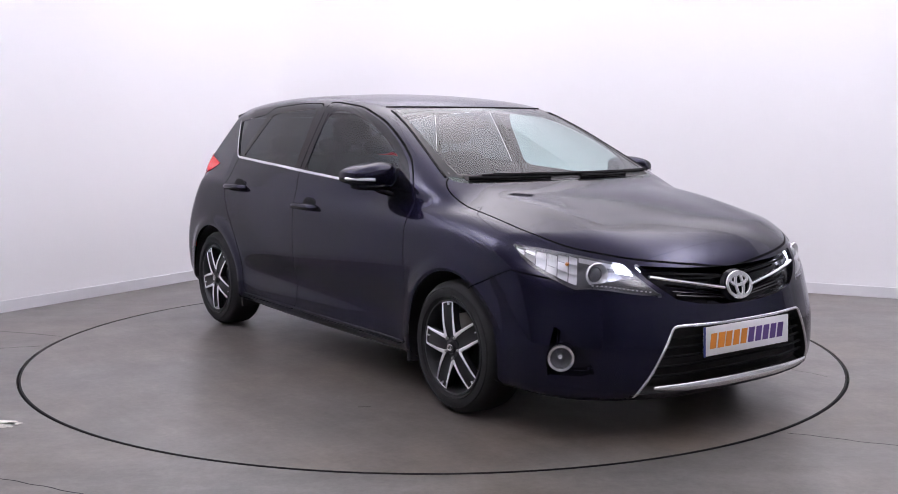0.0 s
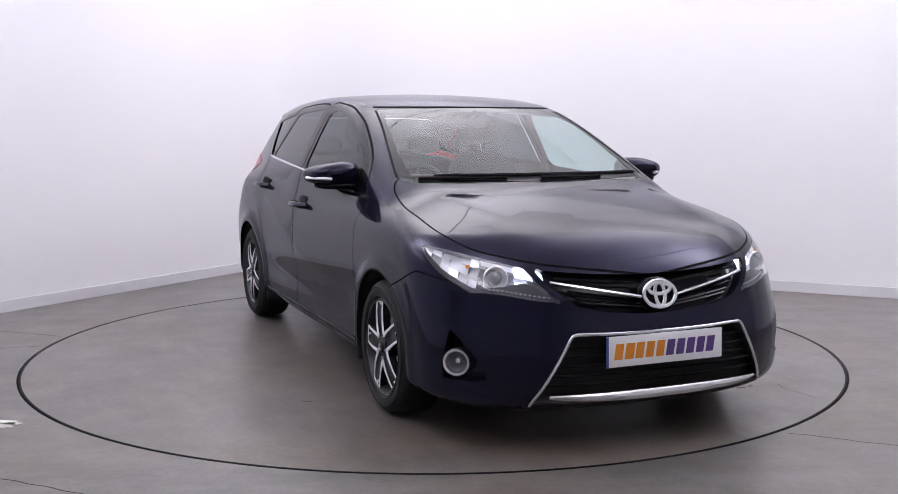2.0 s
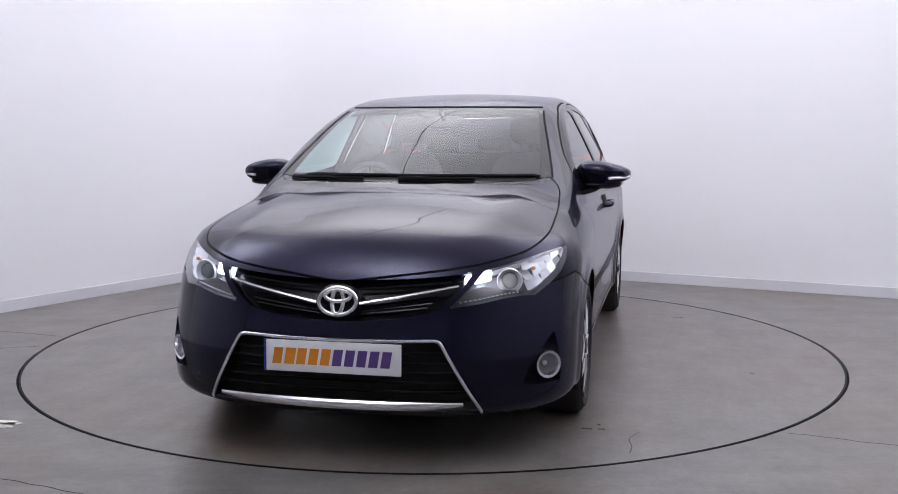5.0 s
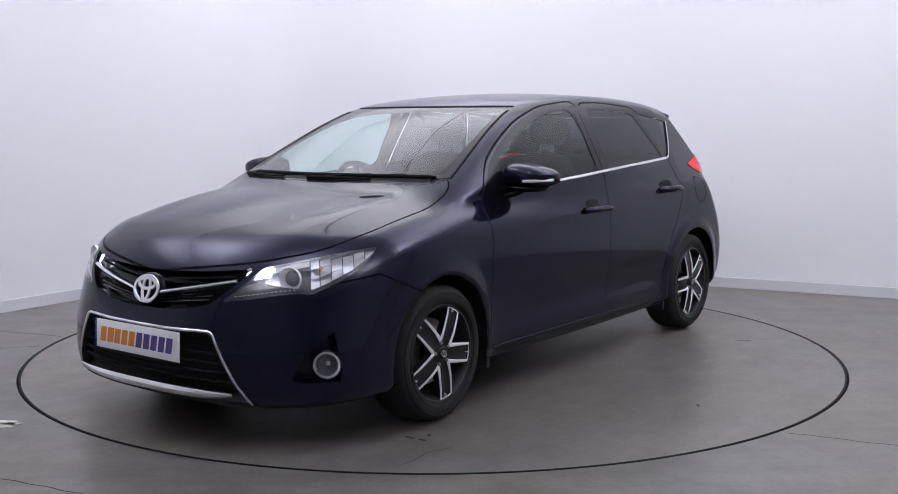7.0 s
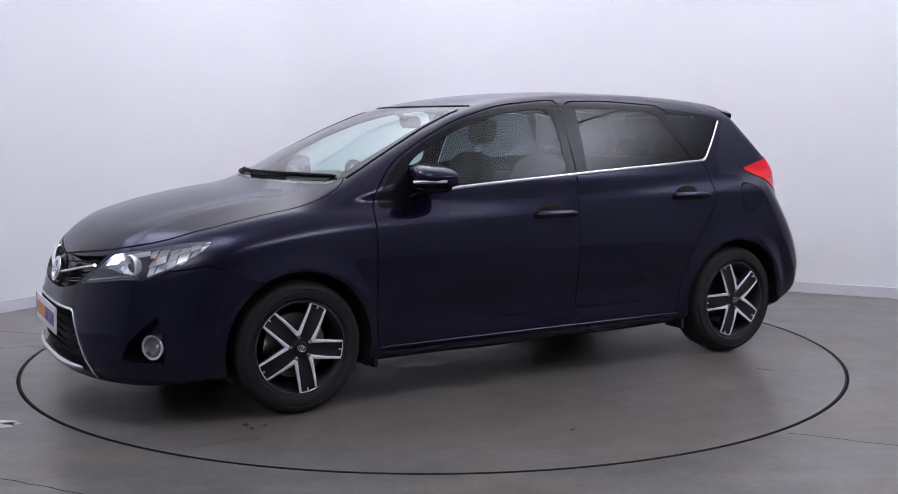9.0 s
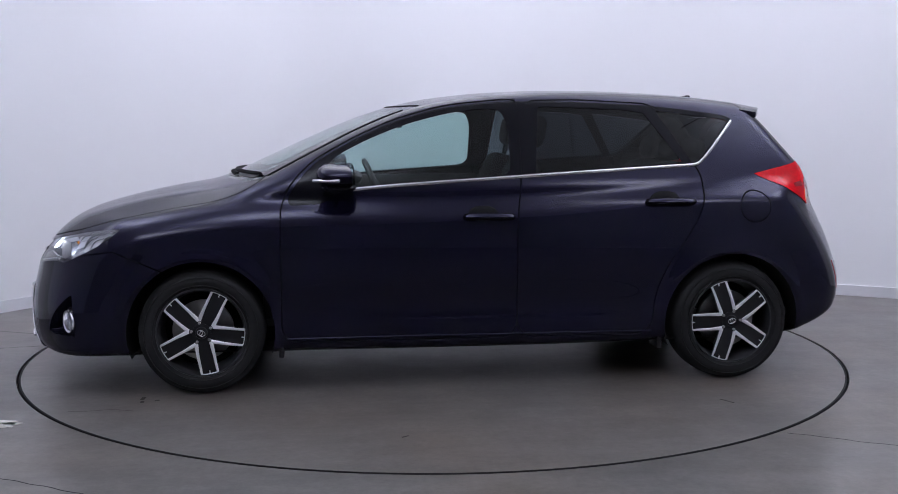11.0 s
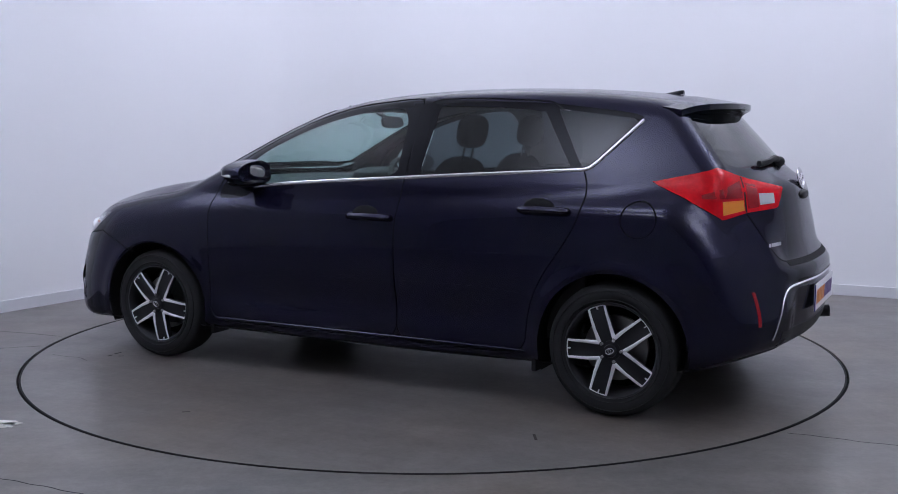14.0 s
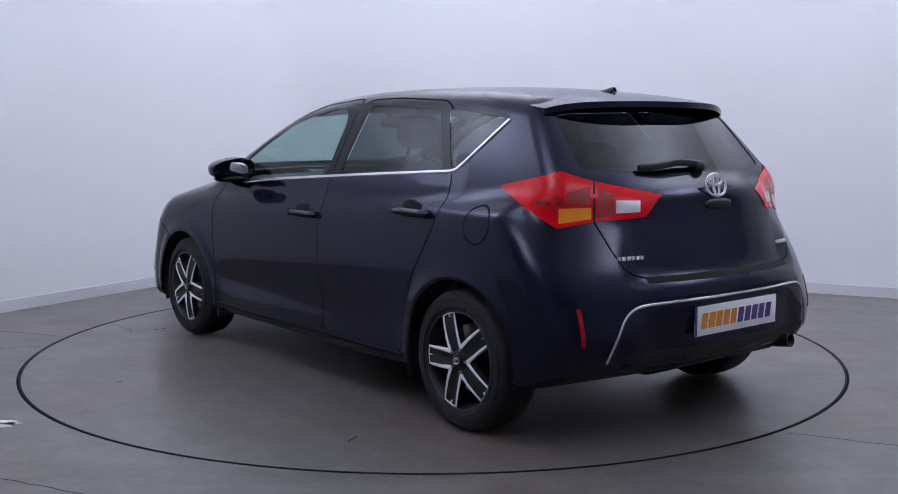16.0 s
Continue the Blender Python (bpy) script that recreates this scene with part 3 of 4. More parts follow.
def build_shell():
    sk = Skin()
    for g, dom in cutters():
        sk.cut(g, dom)
    sk.deep = np.zeros(len(sk.v))
    nrm = gradient(sk.v)
    nrm /= np.linalg.norm(nrm, axis=1)[:, None]
    lab, y = grouped(sk)
    sets = {}
    for q, l, yy in zip(sk.f, lab, y):
        if l in ("front_door", "rear_door", "front_wing", "window_surround", "front_side_window", "rear_side_window", "quarter_window", "headlamp", "tail_lamp", "fog_recess"):
            l += ":l" if yy > 0 else ":r"
        sets.setdefault(l, []).append(q)
    # the middle line of each seam sinks into a groove
    on_seam, off_seam = {}, set()
    for l, faces in sets.items():
        for q in faces:
            for i in q:
                if l == "seam":
                    on_seam[i] = True
                else:
                    off_seam.add(i)
    for i in on_seam:
        if i not in off_seam:
            sk.deep[i] = 0.012
    made = {}
    look_of = {"window_surround": (TRIM, "gloss black window surround"), "front_side_window": (CLEAR, "clear side glass"), "rear_side_window": (TINT, "dark tinted glass"),
               "quarter_window": (TINT, "dark tinted glass"), "windscreen": (CLEAR, "clear laminated windscreen"), "rear_window": (DARK_TINT, "dark tinted rear glass"),
               "underside": (PLASTIC, ""), "seam": (GAP, ""), "tail_lamp": (RED, "red tail lamp"), "headlamp": (LENS, "clear headlamp cover"),
               "front_door": (PAINT, ""), "rear_door": (PAINT, "")}
    for l in sorted(sets):
        nm = l.split(":")[0]
        if nm == "gone":
            continue
        mat, label = look_of.get(nm, (PAINT, ""))
        if nm in ("grille_opening", "intake_opening", "fog_recess"):
            depth = 0.05 if nm != "fog_recess" else 0.070
            mat = {"grille_opening": TRIM, "intake_opening": PLASTIC, "fog_recess": PAINT}[nm]
            made[l] = panel(nm, sk, nrm, sets[l], mat, car, "recessed opening in the bumper", inward=depth, rim=True)
            continue
        if nm == "headlamp":
            made[l] = panel("headlamp", sk, nrm, sets[l], LENS, car, label, inward=-0.001)
            made[l + "b"] = panel("lamp_housing", sk, nrm, sets[l], HOUSING, made[l], "grey reflector housing", inward=0.075, rim=True)
            continue
        if nm == "tail_lamp":
            made[l] = panel(nm, sk, nrm, sets[l], RED, car, label, inward=-0.003)
            continue
        name = "shut_line" if nm == "seam" else nm
        made[l] = panel(name, sk, nrm, sets[l], mat, car, label, inward=0.003 if "window" in nm and nm != "window_surround" else 0.0)
    return made


HOUSING = material("lamp_housing", (0.24, 0.24, 0.26), 0.25, 0.4)
shell = build_shell()

# ---- wheels ----


def build_wheel(parent, at, left, spin):
    m = pose(*at, 0, spin, 0) if left else pose(*at, 0, 0, 180) @ pose(0, 0, 0, 0, spin, 0)
    wheel = part("wheel", lathe(fresh(), [(0.055, -0.12), (0.044, -0.004), (0.030, 0.0), (0.027, 0.008), (0.022, 0.010), (0.001, 0.011)], 32), GUNMETAL, parent, "five double-spoke alloy wheel")
    wheel.matrix_basis = m
    prof = [(0.200, -0.20), (0.25, -0.205), (0.280, -0.195), (0.294, -0.175), (0.299, -0.14), (0.299, -0.06), (0.295, -0.022), (0.284, -0.004), (0.270, 0.006), (0.252, 0.011), (0.234, 0.009), (0.219, 0.002), (0.207, -0.008)]
    bm = lathe(fresh(), prof, 72)
    for r in (0.228, 0.266):
        lathe(bm, [(r - 0.0025, 0.006), (r, 0.0115), (r + 0.0025, 0.006)], 72)
    tyre = part("tyre", bm, RUBBER, wheel, "black rubber tyre")
    bm = lathe(fresh(), [(0.215, -0.004), (0.212, 0.003), (0.206, 0.003), (0.202, -0.006), (0.193, -0.03), (0.186, -0.10), (0.190, -0.19)], 72)
    part("rim", bm, DULL_ALLOY, wheel)
    part("brake_disc", lathe(fresh(), [(0.06, -0.075), (0.145, -0.075), (0.145, -0.10), (0.06, -0.10)], 48), STEEL, wheel, "worn steel brake disc")
    # black disc puts the shade behind the spokes into the colour
    part("wheel_well_shade", lathe(fresh(), [(0.188, -0.15), (0.001, -0.15)], 32), GAP, wheel, "black disc standing in for shade inside the wheel")
    for k in range(5):
        bm = fresh()
        # dark face of the spoke, slightly dished
        secs = [(0.020, 0.018, -0.004), (0.060, 0.0435, 0.000), (0.12, 0.0405, 0.003), (0.18, 0.0405, 0.000), (0.219, 0.0410, -0.005)]
        rows = [[bm.verts.new((s * w, d - (0 if t else 0.035), r)) for s, t in ((-1, 0), (-1, 1), (0, 1), (1, 1), (1, 0))] for r, w, d in secs]
        for row in rows:
            row[2].co.y -= 0.008
        for a, b in zip(rows, rows[1:]):
            for i in range(4):
                bm.faces.new((a[i], b[i], b[i + 1], a[i + 1])).material_index = 0
        # bright machined edges
        for s in (-1, 1):
            pts = [(s * (w + (0.001 if r > 0.07 else -0.004)), d + 0.002, r) for r, w, d in secs[1:]]
            tube(bm, [(s * 0.0375, 0.001, 0.054), (s * 0.0395, 0.003, 0.066), (s * 0.0400, 0.004, 0.085)] + pts[1:], [0.009, 0.0105, 0.0095, 0.0080, 0.0068, 0.0060], 6, up=Vector((0, 1, 0)), flat=0.4, mat=1)
        tube(bm, [(0.041 * k / 4, -0.003, 0.2245 - 0.0045 * (k / 4) ** 2) for k in range(-4, 5)], 0.0035, 6, up=Vector((0, 1, 0)), flat=0.6, mat=1)
        box(bm, (-0.0025, -0.012, 0.207), (0.0025, -0.002, 0.224), 0, mat=1)
        bmesh.ops.recalc_face_normals(bm, faces=bm.faces)
        bmesh.ops.scale(bm, verts=bm.verts, vec=(0.905, 1.0, 0.905))
        bmesh.ops.rotate(bm, verts=bm.verts, cent=(0, 0, 0), matrix=Matrix.Rotation(radians(72 * k), 3, "Y"))
        part("spoke", bm, [GUNMETAL, SILVER], wheel, "dark spoke with bright machined edges")
        bm = lathe(fresh(), [(0.007, -0.01), (0.007, 0.006), (0.0045, 0.008), (0.0005, 0.008)], 8, m=Matrix.Rotation(radians(72 * k + 36), 4, "Y") @ Matrix.Translation((0, 0, 0.0565 - 0.008)))
        part("wheel_nut", bm, STEEL, wheel)
    bm = fresh()
    for rx, rz in ((0.019, 0.013), (0.006, 0.012)):
        tube(bm, [(rx * math.cos(2 * math.pi * i / 24), 0.0120, rz * math.sin(2 * math.pi * i / 24)) for i in range(24)], 0.0022, 5, closed=True, up=Vector((0, 1, 0)), flat=0.5)
    part("hub_badge", bm, CHROME, wheel, "small chrome oval")
    return wheel


def build_arch_liner(cx, cz, r, s):
    bm = fresh()
    rings = []
    for i in range(33):
        a = math.pi * (-0.12 + 1.24 * i / 32)
        x, z = cx + (r + 0.004) * math.cos(a), max(cz + (r + 0.004) * math.sin(a), 0.27 if cx < 0 and math.cos(a) < 0 else 0.18)
        rings.append([bm.verts.new((x, s * yy, z)) for yy in (0.862, 0.80, 0.50)])
    for a, b in zip(rings, rings[1:]):
        for i in range(2):
            bm.faces.new((a[i], a[i + 1], b[i + 1], b[i]))
    bm.faces.new([q[2] for q in rings])
    return part("arch_liner", bm, PLASTIC, car, "black wheel arch liner")


for cx, cz, r in ARCHES:
    for s in (1, -1):
        build_arch_liner(cx, cz, r, s)
for x, s, spin in ((1.303, 1, -26), (-1.312, 1, 20), (1.303, -1, 11), (-1.312, -1, 33)):
    build_wheel(car, (x, s * 0.862, 0.2995), s > 0, spin)

# ---- fittings on the body ----


def reach(p, d, far=0.6):
    """The point where the ray from p along d meets the body's skin."""
    p, d = np.array(p, float), np.array(d, float)
    lo, hi = 0.0, far
    for n in (120, 40, 40):
        ts = np.linspace(lo, hi, n)
        f = form(p + ts[:, None] * d)
        i = max(int(np.argmax(f < 0)), 1)
        lo, hi = ts[i - 1], ts[i]
    return Vector(p + hi * d)


def on_side(x, z, s=1, out=0.0):
    v = reach((x, s * 1.05, z), (0, -s, 0))
    return v + Vector((0, s * out, 0))


def on_front(y, z, out=0.0):
    return reach((2.4, y, z), (-1, 0, 0), 0.9) + Vector((out, 0, 0))


def on_rear(y, z, out=0.0):
    return reach((-2.3, y, z), (1, 0, 0), 0.9) - Vector((out, 0, 0))


def on_top(x, y, out=0.0):
    return reach((x, y, 1.7), (0, 0, -1), 1.2) + Vector((0, 0, out))


def smooth_line(pts, n):
    """Points evenly along a soft line through pts."""
    pts = [Vector(p) for p in pts]
    out = []
    for i in range(len(pts) - 1):
        p0, p1, p2, p3 = pts[max(i - 1, 0)], pts[i], pts[i + 1], pts[min(i + 2, len(pts) - 1)]
        for k in range(n):
            t = k / n
            out.append(0.5 * ((2 * p1) + (p2 - p0) * t + (2 * p0 - 5 * p1 + 4 * p2 - p3) * t * t + (3 * p1 - p0 - 3 * p2 + p3) * t ** 3))
    return out + [pts[-1]]


def blob(bm, centre, size, power=2.6, seg=24, m=None, flat_back=None, mat=0):
    """A rounded box (superellipsoid)."""
    rings = []
    sg = lambda v, p: math.copysign(abs(v) ** p, v)
    e = 2 / power
    for i in range(1, seg // 2):
        th = math.pi * i / (seg // 2) - math.pi / 2
        ring = []
        for j in range(seg):
            ph = 2 * math.pi * j / seg
            co = Vector((sg(math.cos(th), e) * sg(math.cos(ph), e), sg(math.cos(th), e) * sg(math.sin(ph), e), sg(math.sin(th), e)))
            if flat_back is not None:
                co.x = max(co.x, flat_back)
            co = Vector((co.x * size[0], co.y * size[1], co.z * size[2]))
            if m:
                co = m @ co
            ring.append(bm.verts.new(co + Vector(centre)))
        rings.append(ring)
    for a, b in zip(rings, rings[1:]):
        for j in range(seg):
            bm.faces.new((a[j], a[(j + 1) % seg], b[(j + 1) % seg], b[j])).material_index = mat
    bm.faces.new(rings[0][::-1]).material_index = mat
    bm.faces.new(rings[-1]).material_index = mat
    return bm


def ellipse(c, ru, rv, u, v, n=36):
    return [c + u * ru * math.cos(2 * math.pi * i / n) + v * rv * math.sin(2 * math.pi * i / n) for i in range(n)]


def sheet(grid, thick, back):
    """A slab over a grid of points, thick along back."""
    bm = fresh()
    top = [[bm.verts.new(p) for p in row] for row in grid]
    low = [[bm.verts.new(p + back * thick) for p in row] for row in grid]
    n, k = len(grid), len(grid[0])
    for i in range(n - 1):
        for j in range(k - 1):
            bm.faces.new((top[i][j], top[i + 1][j], top[i + 1][j + 1], top[i][j + 1]))
            bm.faces.new((low[i][j], low[i][j + 1], low[i + 1][j + 1], low[i + 1][j]))
    for i in range(n - 1):
        for j in (0, k - 1):
            bm.faces.new((top[i][j], low[i][j], low[i + 1][j], top[i + 1][j]))
    for j in range(k - 1):
        for i in (0, n - 1):
            bm.faces.new((top[i][j], top[i][j + 1], low[i][j + 1], low[i][j]))
    bmesh.ops.recalc_face_normals(bm, faces=bm.faces)
    return bm


YB = Vector((0, 1, 0))
XB = Vector((1, 0, 0))
ZB = Vector((0, 0, 1))


def build_side_trim(s, k):
    # bright strip under and behind the side windows
    lower = [on_side(x, belt(x) - 0.003, s, 0.004) for x in np.linspace(0.665, -1.10, 24)]
    corner = [on_side(x, z, s, 0.004) for x, z in ((-1.135, 1.081), (-1.165, 1.090), (-1.20, 1.120), (-1.26, 1.182), (-1.32, 1.246), (-1.372, 1.302))]
    part("chrome_strip", tube(fresh(), lower + corner, 0.0078, 8, up=YB * s, flat=0.35), CHROME, car, "bright chrome strip")
    # gloss pillar covers stand a little proud
    for x0, x1, z0, z1 in ((-0.195, -0.243, 1.035, 1.385), (-0.252, -0.318, 1.042, 1.385)):
        grid = [[on_side(x0 + (x1 - x0) * v, z0 + (z1 - z0) * u, s, 0.002) for v in (0, 0.5, 1)] for u in np.linspace(0, 1, 8)]
        part("pillar_cover", sheet(grid, 0.004, Vector((0, -s, 0))), TRIM, shell["front_door:" + k] if x0 > -0.22 else shell["rear_door:" + k], "gloss black pillar cover")
    # sill edge
    line = [on_side(x, 0.255, s, 0.002) for x in np.linspace(0.90, -0.90, 20)]
    part("sill_trim", tube(fresh(), line, 0.006, 6, up=YB * s, flat=0.5), PAINT, car)
    # handles
    for nm, x, z in (("front_door", -0.065, 0.838), ("rear_door", -0.975, 0.902)):
        door = shell[nm + ":" + k]
        c = on_side(x + 0.01, z, s)
        # near-black oval proud of the door paints the shade in the hollow
        bm = blob(fresh(), c + Vector((0.006, s * -0.010, -0.006)), (0.080, 0.016, 0.060), 2.2, 24)
        part("handle_cup_shade", bm, GAP, door, "black oval painted for shade in the handle hollow")
        pts = smooth_line([on_side(x + 0.098, z, s, 0.0), on_side(x + 0.086, z + 0.002, s, 0.028), on_side(x + 0.03, z + 0.004, s, 0.038),
                           on_side(x - 0.06, z + 0.003, s, 0.036), on_side(x - 0.112, z, s, 0.024), on_side(x - 0.120, z, s, 0.0)], 5)
        part("door_handle", tube(fresh(), pts, 0.0195, 10, up=ZB, flat=0.85), PAINT, door, "body-coloured bar handle")
    # mirror
    bm = blob(fresh(), (0.650, s * 0.890, 1.038), (0.100, 0.130, 0.065), 3.3, 28, m=pose(0, 0, 0, 0, 0, s * -12).to_3x3(), flat_back=-0.55)
    for v in bm.verts:
        out = max(0.0, (abs(v.co.y) - 0.85) / 0.16)
        v.co.z += (1.030 - v.co.z) * 0.42 * out ** 1.3
        v.co.x -= 0.030 * out ** 2
        if v.co.z < 1.02:
            v.co.x -= 0.006
    mirror = part("door_mirror", bm, PAINT, car, "body-coloured door mirror with indicator")
    bm = fresh()
    tube(bm, smooth_line([on_side(0.70, 0.945, s, -0.02), (0.680, s * 0.845, 0.965), (0.670, s * 0.875, 0.985)], 4), 0.030, 10, up=ZB, flat=0.55)
    part("mirror_foot", bm, TRIM, mirror, "gloss black mirror foot")
    part("mirror_base", blob(fresh(), (0.648, s * 0.880, 0.986), (0.085, 0.100, 0.022), 2.4, 20), TRIM, mirror, "gloss black lower shell")
    part("mirror_glass", blob(fresh(), (0.593, s * 0.898, 1.032), (0.004, 0.080, 0.044), 2.8, 20, m=pose(0, 0, 0, 0, 0, s * -12).to_3x3()), CHROME, mirror, "silvered mirror glass")
    pts = [(0.770 - 0.045 * t - 0.080 * t ** 3, s * (0.906 + 0.108 * t), 1.020 + 0.004 * t) for t in np.linspace(0.15, 1.0, 8)]
    part("indicator", tube(fresh(), pts, 0.011, 6, up=ZB, flat=0.7), WHITE_LENS, mirror, "clear indicator strip")
    # front lamp inside
    lamp = shell["headlamp:" + k]
    c = on_front(s * 0.628, 0.682, -0.030)
    face = pose(*c, 0, 0, s * 14)
    part("projector_ring", lathe(fresh(), [(0.030, -0.03), (0.042, -0.015), (0.050, 0.006), (0.047, 0.012), (0.040, 0.004), (0.032, -0.008)], 32, "x", m=face), RING, lamp, "bright projector ring")
    part("projector_lens", blob(fresh(), c + Vector((-0.010, 0, 0)), (0.026, 0.032, 0.032), 2.0, 24), LENS_BALL, lamp, "dark glass projector lens")
    # lit lamp towards the grille
    grid = [[on_front(s * y, 0.697 + (y - 0.51) * 0.20 + dz * (1 if y > 0.48 else 0.6), -0.022) for y in np.linspace(0.468, 0.562, 8)] for dz in (-0.020, 0.0, 0.020)]
    part("running_light", sheet(grid, 0.004, -XB), LAMP_GLOW, lamp, "lit white running light")

    def inside(q, z, deep):
        qq = q / 0.7071
        return reach(((qq / 2) + 1.65, s * (1.65 - qq / 2), z), (-0.7071, -s * 0.7071, 0), 1.4) - Vector((deep * 0.7071, s * deep * 0.7071, 0))

    # stepped bright reflector that narrows to the lamp's outer tip
    upper = lambda q: float(np.interp(q, (0.60, 0.72, 0.80, 0.92, 1.05), (0.786, 0.774, 0.762, 0.741, 0.717)))
    lower = lambda q: float(np.interp(q, (0.60, 0.645, 0.70, 0.78, 0.865, 0.90), (0.784, 0.748, 0.708, 0.670, 0.634, 0.634)))
    stations = (0.615, 0.655, 0.70, 0.745, 0.79, 0.835, 0.872)
    for n_, (q0, q1) in enumerate(zip(stations, stations[1:])):
        steps = (0.04, 0.36, 0.68, 0.97) if n_ > 2 else (0.06, 0.52, 0.95)
        for m_, (v0, v1) in enumerate(zip(steps, steps[1:])):
            g = []
            for v in np.linspace(v0 + 0.01, v1 - 0.01, 4):
                row = []
                for q in np.linspace(q0 + 0.002, q1 - 0.002, 4):
                    z = lower(q) * (1 - v) + upper(q) * v
                    deep = 0.022 + 0.016 * ((n_ * 2 + m_) % 3) * (v - v0) / (v1 - v0) + 0.010 * (n_ % 2) * (q - q0) / (q1 - q0)
                    row.append(inside(q, z, deep))
                g.append(row)
            part("reflector_facet", sheet(g, 0.003, Vector((-0.7071, -s * 0.7071, 0))), RING, lamp, "faceted bright reflector")
    # bright brow over the projector
    g = [[inside(q, upper(q) - d, 0.014 + d) for q in np.linspace(0.875, 1.03, 8)] for d in (0.004, 0.014, 0.024)]
    part("reflector_brow", sheet(g, 0.003, Vector((-0.7071, -s * 0.7071, 0))), RING, lamp, "bright strip over the projector")
    # smoked bezel between projector and grille
    low = lambda q: float(np.interp(q, (0.90, 1.0, 1.10, 1.21), (0.634, 0.628, 0.613, 0.598)))
    top = lambda q: float(np.interp(q, (0.90, 1.0, 1.06, 1.12, 1.21), (0.642, 0.655, 0.668, 0.655, 0.602)))
    g = [[inside(q, low(q) * (1 - v) + top(q) * v, 0.012) for q in np.linspace(0.905, 1.205, 14)] for v in (0, 0.5, 1)]
    part("lamp_bezel", sheet(g, 0.008, Vector((-0.7071, -s * 0.7071, 0))), HOUSING_DARK, lamp, "smoked dark bezel")
    for n_ in range(14):
        q = 0.935 + 0.0175 * n_
        p = inside(q, low(q) + 0.010, 0.009)
        part("light_cell", blob(fresh(), p, (0.004, 0.005, 0.003), 2.5, 8), RING, lamp)
    p = on_front(s * 0.708, 0.722, -0.016)
    part("amber_bulb", blob(fresh(), p, (0.006, 0.010, 0.008), 2, 12), AMBER, lamp, "amber indicator bulb")
    # fog lamp
    c = Vector((1.915, s * 0.766, 0.353))
    face = pose(*c, 0, 0, s * 36)
    fog = part("fog_lamp", lathe(fresh(), [(0.050, -0.03), (0.057, 0.008), (0.053, 0.022), (0.044, 0.020), (0.040, -0.002)], 36, "x", m=face), CHROME, car, "round fog lamp with chrome ring")
    part("fog_lens", lathe(fresh(), [(0.041, -0.002), (0.03, 0.005), (0.0005, 0.008)], 28, "x", m=face), LENS, fog, "clear fog lens")
    part("fog_reflector", lathe(fresh(), [(0.041, -0.002), (0.03, -0.022), (0.012, -0.032), (0.0005, -0.028)], 28, "x", m=face), HOUSING, fog)
    part("fog_bulb", blob(fresh(), face @ Vector((-0.012, 0, 0)), (0.008, 0.010, 0.010), 2, 12), WHITE_LENS, fog)
    # tail lamp insets
    tl = shell["tail_lamp:" + k]

    def patch(q0, q1, z00, z01, z10, z11, out):
        g = []
        for u in np.linspace(0, 1, 5):
            row = []
            for v in np.linspace(0, 1, 6):
                qq = (q0 + (q1 - q0) * v) / 0.7071
                z = (z00 + (z01 - z00) * v) * (1 - u) + (z10 + (z11 - z10) * v) * u
                # along the diagonal through this station
                d = 0.7071
                row.append(reach((-(qq / 2) - 1.65, s * (1.65 - qq / 2), z), (d, -s * d, 0), 1.4) + Vector((-out * d, s * out * d, 0)))
            g.append(row)
        return g
    part("indicator_lens", sheet(patch(0.728, 0.855, 0.897, 0.914, 0.955, 0.957, 0.0055), 0.004, Vector((0.7, -s * 0.7, 0))), AMBER, tl, "amber indicator lens")
    part("reverse_lens", sheet(patch(0.952, 1.048, 0.934, 0.938, 0.984, 0.982, 0.0055), 0.004, Vector((0.7, -s * 0.7, 0))), WHITE_LENS, tl, "clear reversing lens")
    part("lamp_joint", sheet(patch(0.862, 0.870, 0.905, 0.905, 1.056, 1.056, 0.0045), 0.003, Vector((0.7, -s * 0.7, 0))), GAP, tl)
    part("lamp_chamber", sheet(patch(0.640, 0.850, 0.968, 0.966, 0.985, 1.040, 0.0045), 0.003, Vector((0.7, -s * 0.7, 0))), DEEP_RED, tl, "darker red ribbed chamber")
    part("lamp_chamber", sheet(patch(0.880, 0.945, 0.920, 0.925, 1.030, 1.020, 0.0045), 0.003, Vector((0.7, -s * 0.7, 0))), DEEP_RED, tl, "darker red ribbed chamber")
    # rear reflector; its deeper red has the shade there put into the colour
    grid = [[on_rear(s * y, z, 0.003) for y in (0.744, 0.758)] for z in np.linspace(0.44, 0.585, 6)]
    part("reflector_strip", sheet(grid, 0.004, XB), DEEP_RED, shell["rear_bumper"], "upright red reflector, darkened for shade")
    # mud flaps and sill ends
    for x in (0.93, -0.945):
        bm = box(fresh(), (x - 0.012, s * 0.72 if s > 0 else -0.85, 0.165), (x + 0.012, s * 0.85 if s > 0 else -0.72, 0.30), 0.006)
        part("mud_flap", bm, PLASTIC, car)


RING = material("bright_reflector", (0.92, 0.92, 0.95), 0.18, 0.35)
LENS_BALL = material("projector_glass", (0.10, 0.11, 0.13), 0.05, 0.2, 1.0)
HOUSING_DARK = material("lamp_bezel_dark", (0.05, 0.05, 0.055), 0.3, 0.2)
for s, k in ((1, "l"), (-1, "r")):
    build_side_trim(s, k)


